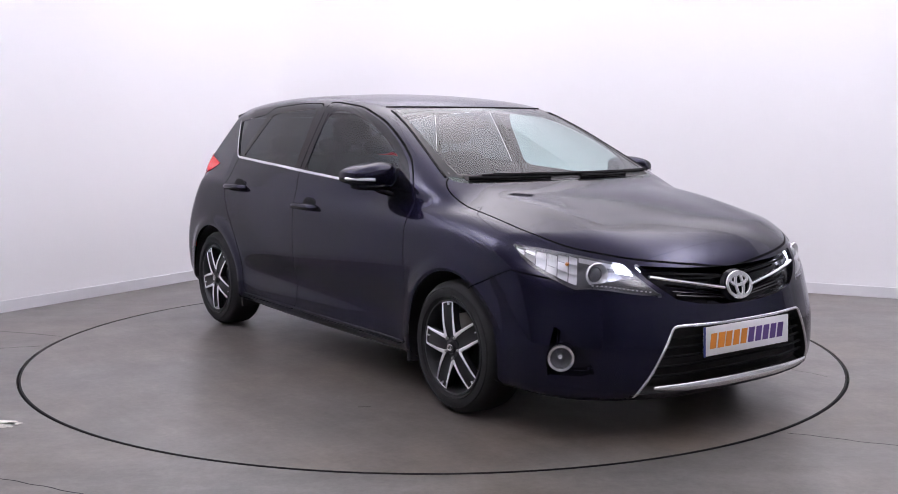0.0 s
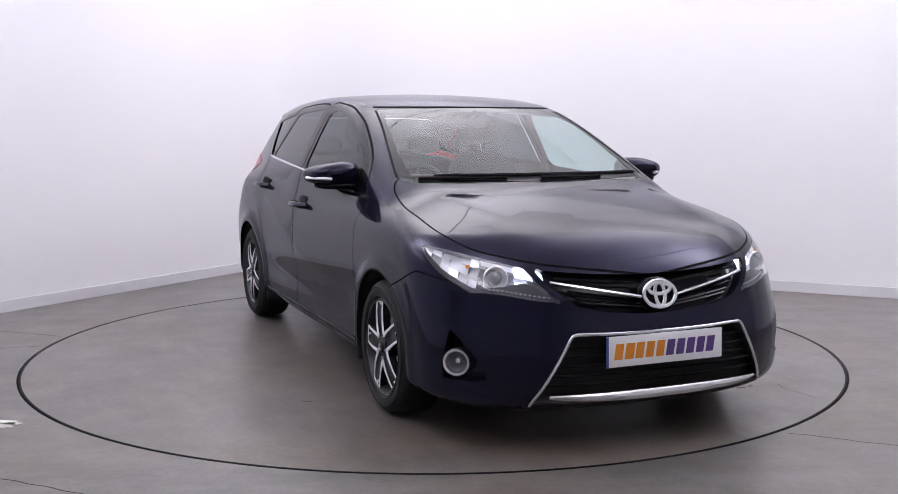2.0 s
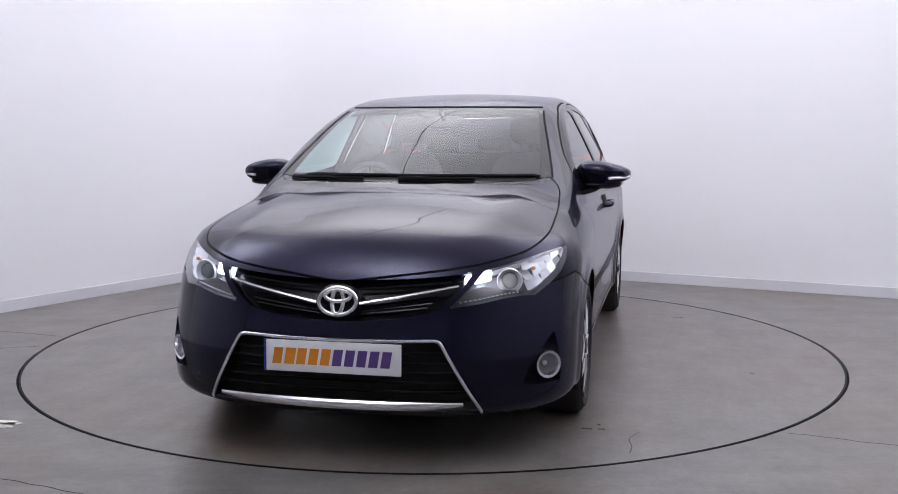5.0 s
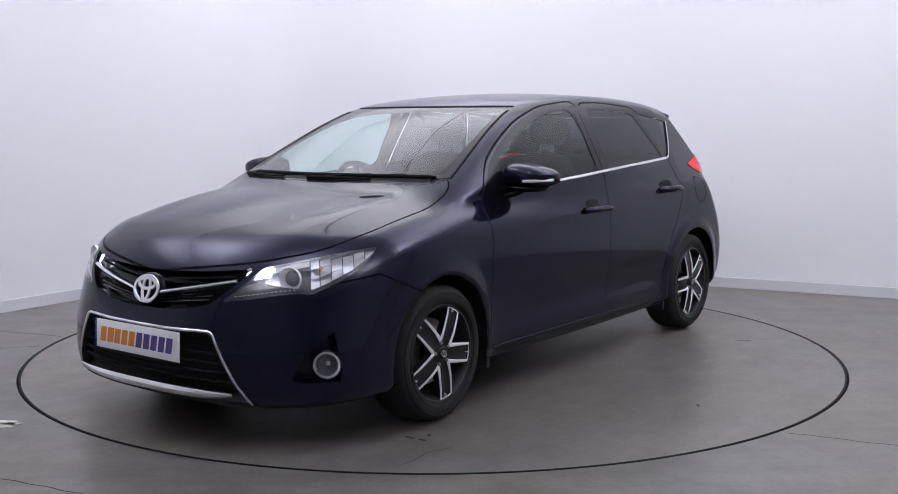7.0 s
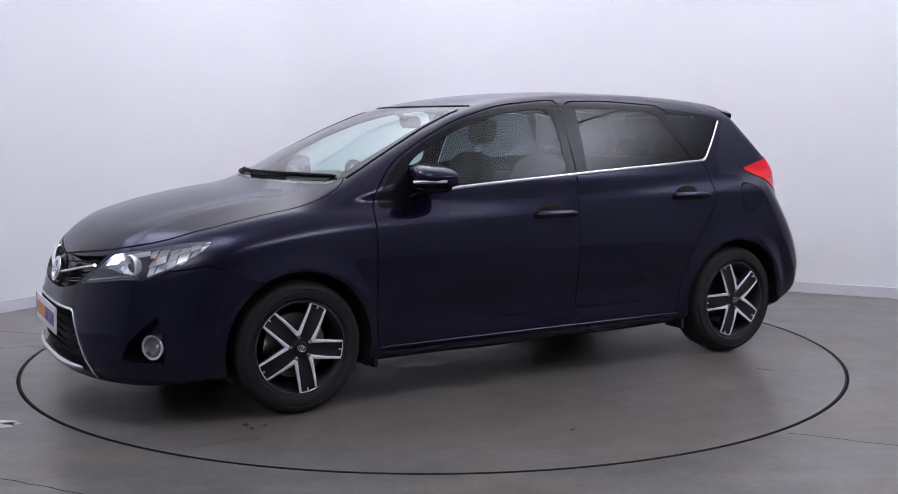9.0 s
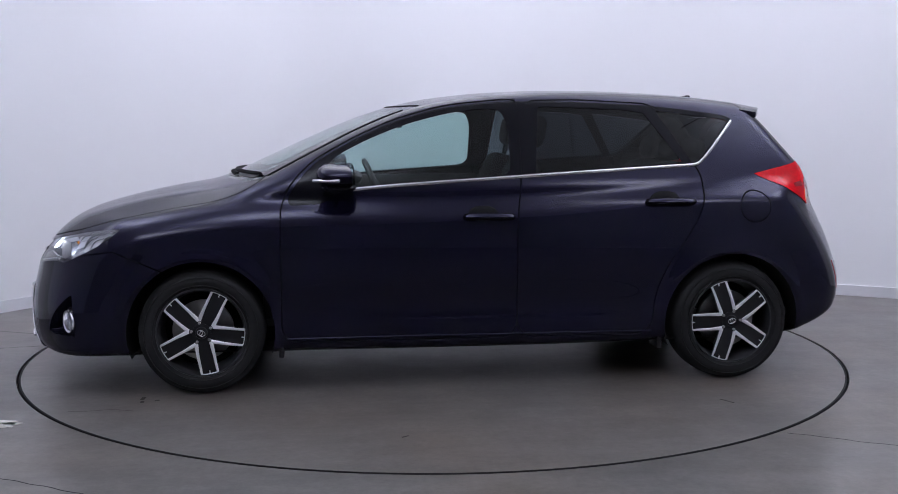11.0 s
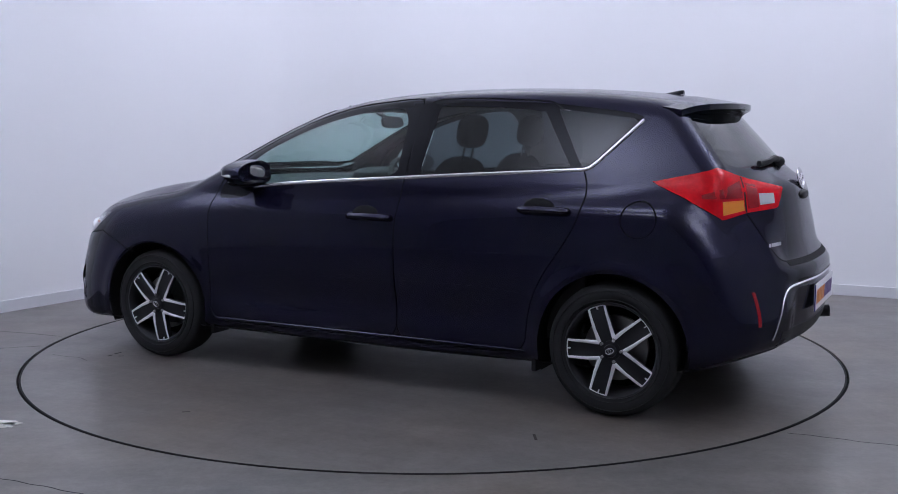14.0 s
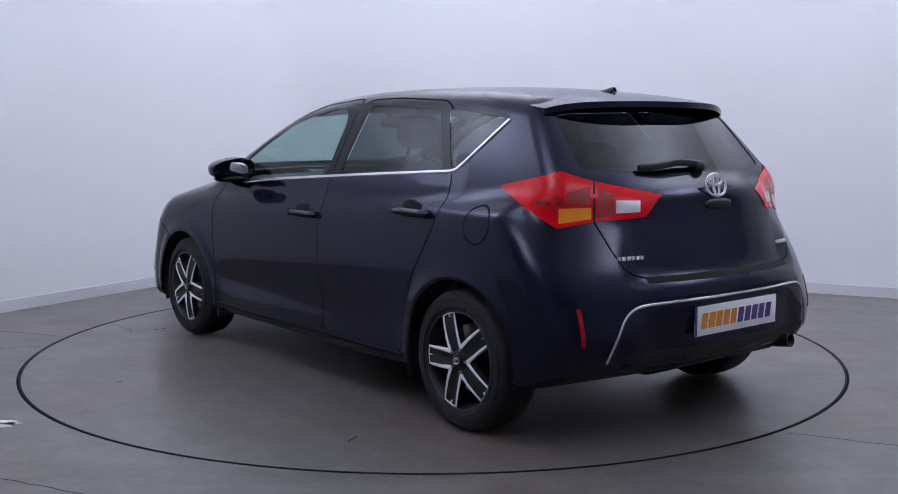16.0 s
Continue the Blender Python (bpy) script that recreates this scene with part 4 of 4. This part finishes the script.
def build_badge(name, c, u, v, ru, rv, rad, n, parent, label):
    bm = fresh()
    for a, b, off in ((ru, rv, 0.0), (ru * 0.30, rv * 0.92, 0.0)):
        tube(bm, ellipse(c + v * off, a, b, u, v), rad, 8, closed=True, up=n, flat=0.6)
    tube(bm, ellipse(c + v * rv * 0.42, ru * 0.68, rv * 0.42, u, v), rad, 8, closed=True, up=n, flat=0.6)
    return part(name, bm, CHROME, parent, label)


def build_plate(name, at, turn, parent):
    m = at
    plate = part(name, box(fresh(), (-0.004, -0.270, -0.060), (0.004, 0.270, 0.060), 0.003, m=m), PLATE, parent, "white show plate with orange and purple bars")
    part("plate_edge", box(fresh(), (0.0, -0.272, -0.061), (0.0046, -0.262, 0.061), 0.0, m=m), PLATE_BLUE, plate, "thin blue edge")
    for i in range(10):
        w = 0.036 if i != 1 else 0.040
        y0 = -0.238 + i * 0.0475
        bm = fresh()
        sh = 0.010
        pts = [(0.0040, y0, -0.031), (0.0040, y0 + w, -0.031), (0.0040, y0 + w + sh, 0.031), (0.0040, y0 + sh, 0.031)]
        vs = [bm.verts.new(m @ Vector(p)) for p in pts] + [bm.verts.new(m @ (Vector(p) + Vector((0.0012, 0, 0)))) for p in pts]
        bm.faces.new(vs[4:])
        for j in range(4):
            bm.faces.new((vs[j], vs[(j + 1) % 4], vs[4 + (j + 1) % 4], vs[4 + j]))
        bmesh.ops.recalc_face_normals(bm, faces=bm.faces)
        part("print_bar", bm, ORANGE if i < 5 else PURPLE, plate, smooth=False)
    return plate


WIPER = material("matt_black", (0.006, 0.006, 0.007), 0.8, Specular_IOR_Level=0.15)


def build_front():
    go, io = shell["grille_opening"], shell["intake_opening"]
    for s in (1, -1):
        pts = [on_front(s * y, z, -0.004) for y, z in zip(np.linspace(0.452, 0.085, 14), np.linspace(0.672, 0.606, 14))]
        part("grille_bar", tube(fresh(), pts, 0.010, 8, up=ZB, flat=0.75), CHROME, go, "chrome grille bar")
        pts = [on_front(s * y, 0.683 - (0.42 - y) * 0.085, -0.024) for y in np.linspace(0.42, 0.07, 10)]
        part("grille_slat", tube(fresh(), pts, 0.007, 6, up=ZB, flat=0.6), WIPER, go)
        for f in (0.28, 0.62, 0.84):
            pts = [on_front(s * y, (0.664 - (0.415 - y) * 0.176) * (1 - f) + f * (0.552 + 0.10 * y) - 0.004, -0.024) for y in np.linspace(0.40 - 0.07 * f, 0.06, 10)]
            part("grille_slat", tube(fresh(), pts, 0.008, 6, up=ZB, flat=0.6), TRIM, go)
        # thin bright line round the lower intake
        line = [on_front(s * y, z, 0.002) for y, z in ((0.0, 0.470), (0.12, 0.471), (0.24, 0.473), (0.36, 0.476), (0.385, 0.474), (0.402, 0.464), (0.43, 0.415), (0.465, 0.352), (0.505, 0.280), (0.540, 0.215), (0.545, 0.196))]
        part("intake_trim", tube(fresh(), smooth_line(line, 3), 0.0065, 8, up=XB, flat=0.7), CHROME, io, "thin chrome surround")
    pts = [on_front(y, 0.236 - 0.010 * (1 - (y / 0.5) ** 2), 0.010) for y in np.linspace(-0.485, 0.485, 32)]
    bm = fresh()
    rings = []
    for i, p in enumerate(pts):
        t = abs(i - 15.5) / 15.5
        r = 0.019 * (1 - 0.65 * t ** 3)
        rings.append([bm.verts.new(p + Vector((0.7 * r * math.cos(b), 0, r * math.sin(b)))) for b in (2 * math.pi * j / 10 for j in range(10))])
    for a, b in zip(rings, rings[1:]):
        for j in range(10):
            bm.faces.new((a[j], a[(j + 1) % 10], b[(j + 1) % 10], b[j]))
    part("intake_bar", bm, CHROME, io, "broad chrome bar along the lower lip")
    for z in (0.275, 0.312, 0.349, 0.386, 0.423):
        w = 0.535 - (z - 0.2) * 0.50
        pts = [on_front(y, z, -0.030) for y in np.linspace(-w, w, 16)]
        part("intake_slat", tube(fresh(), pts, 0.009, 6, up=ZB, flat=0.55), WIPER, io)
    c = on_front(0, 0.612, 0.006)
    n = Vector((0.96, 0, 0.27)).normalized()
    v = Vector((-0.27, 0, 0.96)).normalized()
    bm = blob(fresh(), c - n * 0.022, (0.020, 0.092, 0.072), 2.2, 28, m=pose(0, 0, 0, 0, -15, 0).to_3x3())
    part("badge_base", bm, TRIM, go, "gloss black badge base")
    build_badge("badge", c + n * 0.002, YB, v, 0.074, 0.052, 0.0085, n, go, "chrome oval badge of plain rings")
    build_plate("show_plate", pose(2.226, -0.006, 0.407, 0, -2, 0), 0, shell["front_bumper"])
    # lower lip of the bumper
    grid = [[on_front(y, z, 0.006) for y in np.linspace(-0.56, 0.56, 20)] for z in (0.192, 0.206)]
    part("lower_lip", sheet(grid, 0.05, -XB), PLASTIC, shell["front_bumper"], "black lower lip")
    # black seal round the windscreen
    line = [reach((2.4, y, 1.376), (-1, 0, 0), 2.6) + Vector((0.002, 0, 0.001)) for y in np.linspace(-0.53, 0.53, 24)]
    part("screen_seal", tube(fresh(), line, 0.0055, 6, up=ZB, flat=0.6), GAP, shell["windscreen"], "black rubber seal")
    for s in (1, -1):
        line = [reach((2.4, s * (0.673 - 0.130 * u ** 1.1), 1.035 + 0.318 * u), (-1, 0, 0), 2.6) + Vector((0.002, 0, 0.001)) for u in np.linspace(0, 1, 16)]
        part("screen_seal", tube(fresh(), line, 0.006, 6, up=ZB, flat=0.6), GAP, shell["windscreen"], "black rubber seal")
    # wipers and scuttle
    cowl = [[on_top(1.19 - 0.42 * y * y + d, y, 0.003 if d > 0 else 0.006) for y in np.linspace(-0.60, 0.60, 18)] for d in (-0.015, 0.005, 0.022)]
    part("scuttle_panel", sheet(cowl, 0.01, -ZB), PLASTIC, car, "black scuttle panel")
    for y0, y1 in ((-0.52, 0.13), (0.05, 0.62)):
        pts = [on_top(1.183 - 0.42 * y * y, y, 0.010) for y in np.linspace(y0, y1, 14)]
        wiper = part("wiper", tube(fresh(), pts, [0.006] + [0.011] * 12 + [0.006], 6, up=ZB, flat=0.9), WIPER, car, "black windscreen wiper")
        pts = [on_top(1.205 - 0.42 * y * y, y, 0.008) for y in np.linspace(y0 - 0.07, (y0 + y1) / 2, 8)]
        part("wiper_arm", tube(fresh(), pts, [0.012] * 4 + [0.009] * 4, 6, up=ZB, flat=0.8), WIPER, wiper)
    # black printed border of the screen
    edge = lambda y, z: reach((2.4, y, z), (-1, 0, 0), 2.6) + Vector((0.002, 0, 0.001))
    for s in (1, -1):
        g = [[edge(s * (0.668 - 0.128 * u ** 1.1 - d), 1.035 + 0.320 * u) for d in (0.0, 0.012 + 0.02 * (1 - u), 0.022 + 0.03 * (1 - u) ** 2)] for u in np.linspace(0, 1, 14)]
        part("screen_border", sheet(g, 0.002, -XB), TRIM, shell["windscreen"], "black printed edge of the glass")
    g = [[edge(y, z + 0.02 * (abs(y) / 0.65) ** 6) for y in np.linspace(-0.645, 0.645, 26)] for z in (1.016, 1.026, 1.036)]
    part("screen_border", sheet(g, 0.002, -XB), TRIM, shell["windscreen"], "black printed edge of the glass")


def build_rear():
    rb, tg = shell["rear_bumper"], shell["tailgate"]
    n = -XB
    build_badge("badge", on_rear(0.0, 1.030, 0.024), YB, Vector((0.25, 0, 0.97)), 0.064, 0.046, 0.007, n, tg, "chrome oval badge of plain rings")
    for y, wd, k in ((0.50, 0.13, 6), (-0.50, 0.10, 4)):
        for i in range(k):
            yy = y + wd * ((i + 0.5) / k - 0.5)
            p = on_rear(yy, 0.762, 0.002)
            part("letter_bar", box(fresh(), (p.x - 0.003, p.y - wd / k * 0.36, 0.755), (p.x + 0.004, p.y + wd / k * 0.36, 0.770), 0.001), SILVER, tg, "small chrome bar")
    build_plate("show_plate", pose(-2.066, 0.0, 0.503, 0, 0, 180) @ pose(0, 0, 0, 0, 0, 0), 0, rb)
    for s in (1, -1):
        line = [on_rear(s * y, z, 0.003) for y, z in ((0.0, 0.594), (0.2, 0.593), (0.40, 0.590), (0.50, 0.585), (0.552, 0.572), (0.592, 0.538), (0.625, 0.475), (0.652, 0.405), (0.662, 0.372))]
        part("bumper_trim", tube(fresh(), smooth_line(line, 4), 0.006, 8, up=XB, flat=0.7), CHROME, rb, "thin chrome line")
    # grip and camera below the badge
    part("grip", blob(fresh(), on_rear(0.0, 0.955, -0.002), (0.020, 0.085, 0.022), 2.5, 20), PLASTIC, tg, "black grip recess")
    # step under the tailgate
    grid = [[on_rear(y, z, 0.002) for y in np.linspace(-0.46, 0.46, 18)] for z in (0.668, 0.690)]
    part("lower_gap", sheet(grid, 0.01, XB), GAP, tg)
    # lower black valance
    grid = [[on_rear(y, z, 0.003) for y in np.linspace(-0.60, 0.60, 22)] for z in (0.335, 0.37, 0.40)]
    part("valance", sheet(grid, 0.01, XB), PLASTIC, rb, "black lower valance")
    # roof spoiler
    grid = []
    for u in np.linspace(0, 1, 9):
        row = []
        for y in np.linspace(-0.585, 0.585, 30):
            x = -1.44 - u * (0.225 - 0.14 * (abs(y) / 0.585) ** 2.5)
            z = roof_z(x) - 0.085 * y * y - 0.030 * (abs(y) / 0.585) ** 6 + 0.002 - 0.002 * u
            row.append(Vector((x, y, float(z))))
        grid.append(row)
    bm = sheet(grid, 0.026, -ZB)
    part("roof_spoiler", bm, PAINT, tg, "body-coloured roof spoiler")
    # wiper
    c = on_rear(-0.02, 1.105, 0.012)
    pts = smooth_line([on_rear(-0.05, 1.110, 0.02), on_rear(0.10, 1.125, 0.035), on_rear(0.22, 1.112, 0.03), on_rear(0.33, 1.105, 0.02)], 4)
    wiper = part("rear_wiper", tube(fresh(), pts, 0.015, 8, up=XB, flat=0.8), PLASTIC, tg, "black rear wiper")
    part("wiper_cap", blob(fresh(), c, (0.030, 0.034, 0.026), 2.2, 16), PLASTIC, wiper)
    # aerial fin
    p = on_top(-1.31, 0.0)
    bm = fresh()
    rings = []
    for u in np.linspace(0, 1, 8):
        h, w = 0.024 * u ** 1.1 if u < 0.85 else 0.021, 0.026 * (1 - 0.4 * u)
        x = 0.075 - 0.14 * u
        rings.append([bm.verts.new(p + Vector((x, yy * w, zz * max(h, 0.004) - 0.004))) for yy, zz in ((-1, 0), (-0.5, 0.8), (0, 1), (0.5, 0.8), (1, 0))])
    for a, b in zip(rings, rings[1:]):
        for j in range(4):
            bm.faces.new((a[j], a[j + 1], b[j + 1], b[j]))
    bm.faces.new(rings[0])
    bm.faces.new(rings[-1])
    part("aerial", bm, TRIM, car, "black aerial fin")
    # tailpipe
    part("tailpipe", lathe(fresh(), [(0.026, 0.10), (0.030, 0.10), (0.030, -0.14), (0.026, -0.14), (0.024, 0.08)], 24, "x", m=pose(-1.90, -0.44, 0.315, 0, 8, 0)), PLASTIC, car, "dark steel tailpipe")
    box_ = box(fresh(), (-1.85, -0.62, 0.24), (-1.55, 0.30, 0.36), 0.04)
    part("silencer", box_, PLASTIC, car, "dark silencer box")


build_front()
build_rear()

# ---- cabin ----


def build_seat(x, y, back, h):
    seat = part("seat", blob(fresh(), (x, y, 0.50), (0.27, 0.25, 0.12), 4, 24), CLOTH, car, "dark cloth seat")
    part("backrest", blob(fresh(), (x - 0.27, y, 0.80), (0.085, 0.235, 0.33), 3.5, 24, m=pose(0, 0, 0, 0, -back, 0).to_3x3()), CLOTH, seat)
    top = Vector((x - 0.27 - math.sin(radians(back)) * 0.47, y, 0.80 + math.cos(radians(back)) * 0.47))
    part("headrest", blob(fresh(), top, (0.05, 0.125, 0.085), 3, 20, m=pose(0, 0, 0, 0, -back * 0.6, 0).to_3x3()), CLOTH, seat)
    for dy in (-0.05, 0.05):
        part("headrest_post", tube(fresh(), [top + Vector((0, dy, 0.0)), top + Vector((0.04, dy, -0.16))], 0.006, 6, up=YB), DASH, seat)
    return seat


def build_cabin():
    for y in (0.37, -0.37):
        build_seat(0.02, y, 18, 0)
    bench = part("rear_bench", blob(fresh(), (-0.85, 0, 0.52), (0.28, 0.64, 0.12), 4, 24), CLOTH, car, "dark cloth rear bench")
    part("bench_back", blob(fresh(), (-1.14, 0, 0.82), (0.09, 0.64, 0.27), 4, 24, m=pose(0, 0, 0, 0, -20, 0).to_3x3()), CLOTH, bench)
    for y in (0.36, -0.36, 0.0):
        part("headrest", blob(fresh(), (-1.265, y, 1.145), (0.045, 0.12, 0.065 if y else 0.05), 3, 18, m=pose(0, 0, 0, 0, -12, 0).to_3x3()), CLOTH, bench)
    # dashboard follows the screen's curve
    rows = []
    for t in np.linspace(0, 1, 10):
        x = 1.10 - 0.55 * t
        z = 0.985 - 0.03 * t ** 2 if t < 0.85 else 0.955 - 0.8 * (t - 0.85)
        rows.append([Vector((x - 0.36 * y * y * (1 - t), y, z - 0.03 * y * y)) for y in np.linspace(-0.70, 0.70, 18)])
    dash = part("dashboard", sheet(rows, 0.30, -ZB), DASH, car, "dark grey dashboard")
    part("binnacle", blob(fresh(), (0.62, -0.37, 0.975), (0.13, 0.19, 0.05), 2.6, 20), DASH, dash)
    c = Vector((0.40, -0.37, 0.90))
    m = pose(*c, 0, -66, 0)
    ring = [m @ Vector((0.185 * math.cos(2 * math.pi * i / 40), 0.185 * math.sin(2 * math.pi * i / 40), 0)) for i in range(40)]
    wheel = part("steering_wheel", tube(fresh(), ring, 0.016, 8, closed=True, up=m.to_3x3() @ ZB), DASH, car, "three-spoke steering wheel")
    part("wheel_boss", blob(fresh(), c, (0.075, 0.085, 0.03), 2.6, 18, m=m.to_3x3()), DASH, wheel)
    for ang in (0, 180, 270):
        a = radians(ang + 90)
        part("wheel_spoke", tube(fresh(), [m @ Vector((0.05 * math.cos(a), 0.05 * math.sin(a), -0.005)), m @ Vector((0.18 * math.cos(a), 0.18 * math.sin(a), 0))], 0.016, 6, up=m.to_3x3() @ ZB, flat=0.5), DASH, wheel)
    mirror = part("interior_mirror", blob(fresh(), (0.30, 0.0, 1.295), (0.018, 0.115, 0.034), 3, 20, m=pose(0, 0, 0, 0, 10, 0).to_3x3()), DASH, car, "black interior mirror")
    part("mirror_stalk", tube(fresh(), [(0.32, 0, 1.31), (0.40, 0, 1.352)], 0.012, 8, up=YB), DASH, mirror)
    # cabin floor, door cards and roof lining
    part("cabin_floor", box(fresh(), (-1.75, -0.74, 0.30), (1.0, 0.74, 0.34), 0.01), DASH, car)
    part("bulkhead", box(fresh(), (0.98, -0.70, 0.30), (1.02, 0.70, 0.96), 0.01), DASH, car)
    for s in (1, -1):
        part("door_card", box(fresh(), (-1.15, s * 0.735 - 0.012, 0.34), (0.95, s * 0.735 + 0.012, 0.975), 0.012), DASH, car, "dark door lining")
    for s in (1, -1):
        grid = [[Vector((x, s * (0.70 - 0.20 * (-1.22 - x) ** 1.0 * 1.1 - 0.25 * max(0, z - 1.0)), z)) for x in np.linspace(-1.22, -1.68, 6)] for z in (0.34, 0.7, 0.95, 1.03)]
        part("boot_lining", sheet(grid, 0.012, Vector((0, s, 0))), DASH, car, "dark boot side lining")
    grid = [[Vector((-1.80 - 0.06 * (1.06 - z) + 0.24 * y * y, y, z)) for y in np.linspace(-0.60, 0.60, 10)] for z in (0.6, 0.85, 1.04)]
    part("tailgate_lining", sheet(grid, 0.012, -XB), DASH, car, "dark tailgate lining")
    grid = [[Vector((x, y, float(roof_z(x)) - 0.035 - 0.10 * y * y)) for y in np.linspace(-0.54, 0.54, 10)] for x in np.linspace(0.30, -1.48, 16)]
    part("roof_lining", sheet(grid, 0.008, -ZB), LINING, car, "pale grey roof lining")
    grid = [[Vector((x, y, 1.0 - 0.02 * y * y)) for y in np.linspace(-0.6, 0.6, 6)] for x in np.linspace(-1.28, -1.80, 6)]
    part("parcel_shelf", sheet(grid, 0.02, -ZB), DASH, car)


LINING = material("roof_lining_cloth", (0.16, 0.16, 0.155), 0.95, noise_scale=80, vary=0.08)
build_cabin()

# ---- marks on the floor ----


SCUFF = material("dark_scuff", (0.045, 0.040, 0.036), 0.6, noise_scale=60, vary=0.5)


def build_floor_marks():
    floor = bpy.data.objects["floor"]
    for pts in (((-1.70, -2.21), (-1.584, -2.276), (-1.421, -2.351), (-1.238, -2.441), (-1.0, -2.56)), ((1.47, -1.755), (1.605, -1.814), (1.762, -1.895), (2.0, -1.99)),
                ((-2.75, -0.10), (-2.51, -0.036), (-2.302, 0.024)), ((-2.9, 0.53), (-2.72, 0.473), (-2.28, 0.31))):
        line = smooth_line([(x, y, 0.0006) for x, y in pts], 6)
        line = [p + Vector((0, 0.004 * math.sin(5 * i), 0)) for i, p in enumerate(line)]
        part("crack", tube(fresh(), line, 0.0028, 4, up=ZB, flat=0.2), GAP, floor, "hairline crack in the screed")
    for pts, r in ((((1.50, 1.225), (1.60, 1.19), (1.70, 1.205), (1.79, 1.20)), 0.0022), (((1.489, 0.985), (1.492, 1.03)), 0.010), (((1.486, 1.055), (1.484, 1.085)), 0.009),
                   (((1.41, 1.045), (1.43, 1.06)), 0.007), (((0.888, -1.043), (0.919, -0.997)), 0.005), (((-1.2, 1.35), (-1.24, 1.42)), 0.006), (((0.3, 1.75), (0.33, 1.77)), 0.006)):
        line = smooth_line([(x, y, 0.0005) for x, y in pts], 5)
        part("scuff", tube(fresh(), line, r, 6, up=ZB, flat=0.08), SCUFF, turntable, "small dark scuff on the screed")
    rnd = random.Random(5)
    for cx, cy, w, h in ((-1.90, -1.565, 0.085, 0.020), (-1.81, -1.575, 0.035, 0.010), (-1.83, -1.625, 0.040, 0.008), (-1.86, -1.595, 0.05, 0.014)):
        bm = fresh()
        vs = []
        for i in range(22):
            a = 2 * math.pi * i / 22
            r = 0.6 + 0.8 * rnd.random()
            vs.append(bm.verts.new((cx + w * r * math.cos(a), cy + h * r * math.sin(a) * 1.6, 0.0022)))
        bm.faces.new(vs)
        bmesh.ops.triangulate(bm, faces=bm.faces)
        part("filler_spot", bm, CREAM, floor, "cream dried filler spot", smooth=False)


build_floor_marks()


def motions():
    rows = [(0.0, -55.25), (0.5, -55.92), (1.0, -58.25), (1.5, -62.0), (2.0, -67.65), (2.5, -73.42), (3.0, -79.40), (3.5, -85.27),
            (4.0, -91.23), (4.5, -97.10), (5.0, -103.15), (7.5, -133.25), (8.25, -142.1), (9.0, -150.90), (9.7, -159.0), (11.8, -183.05),
            (12.5, -191.15), (13.25, -199.75), (14.0, -208.5), (15.0, -220.2), (16.0, -231.95)]
    walk(turntable, [(t, pose(0, 0, 0, 0, 0, a)) for t, a in rows])
    walk(car, [(t, pose(0, 0, 0, 0, 0, a) @ pose(-0.0843, 0.1076, 0.0)) for t, a in rows])


motions()
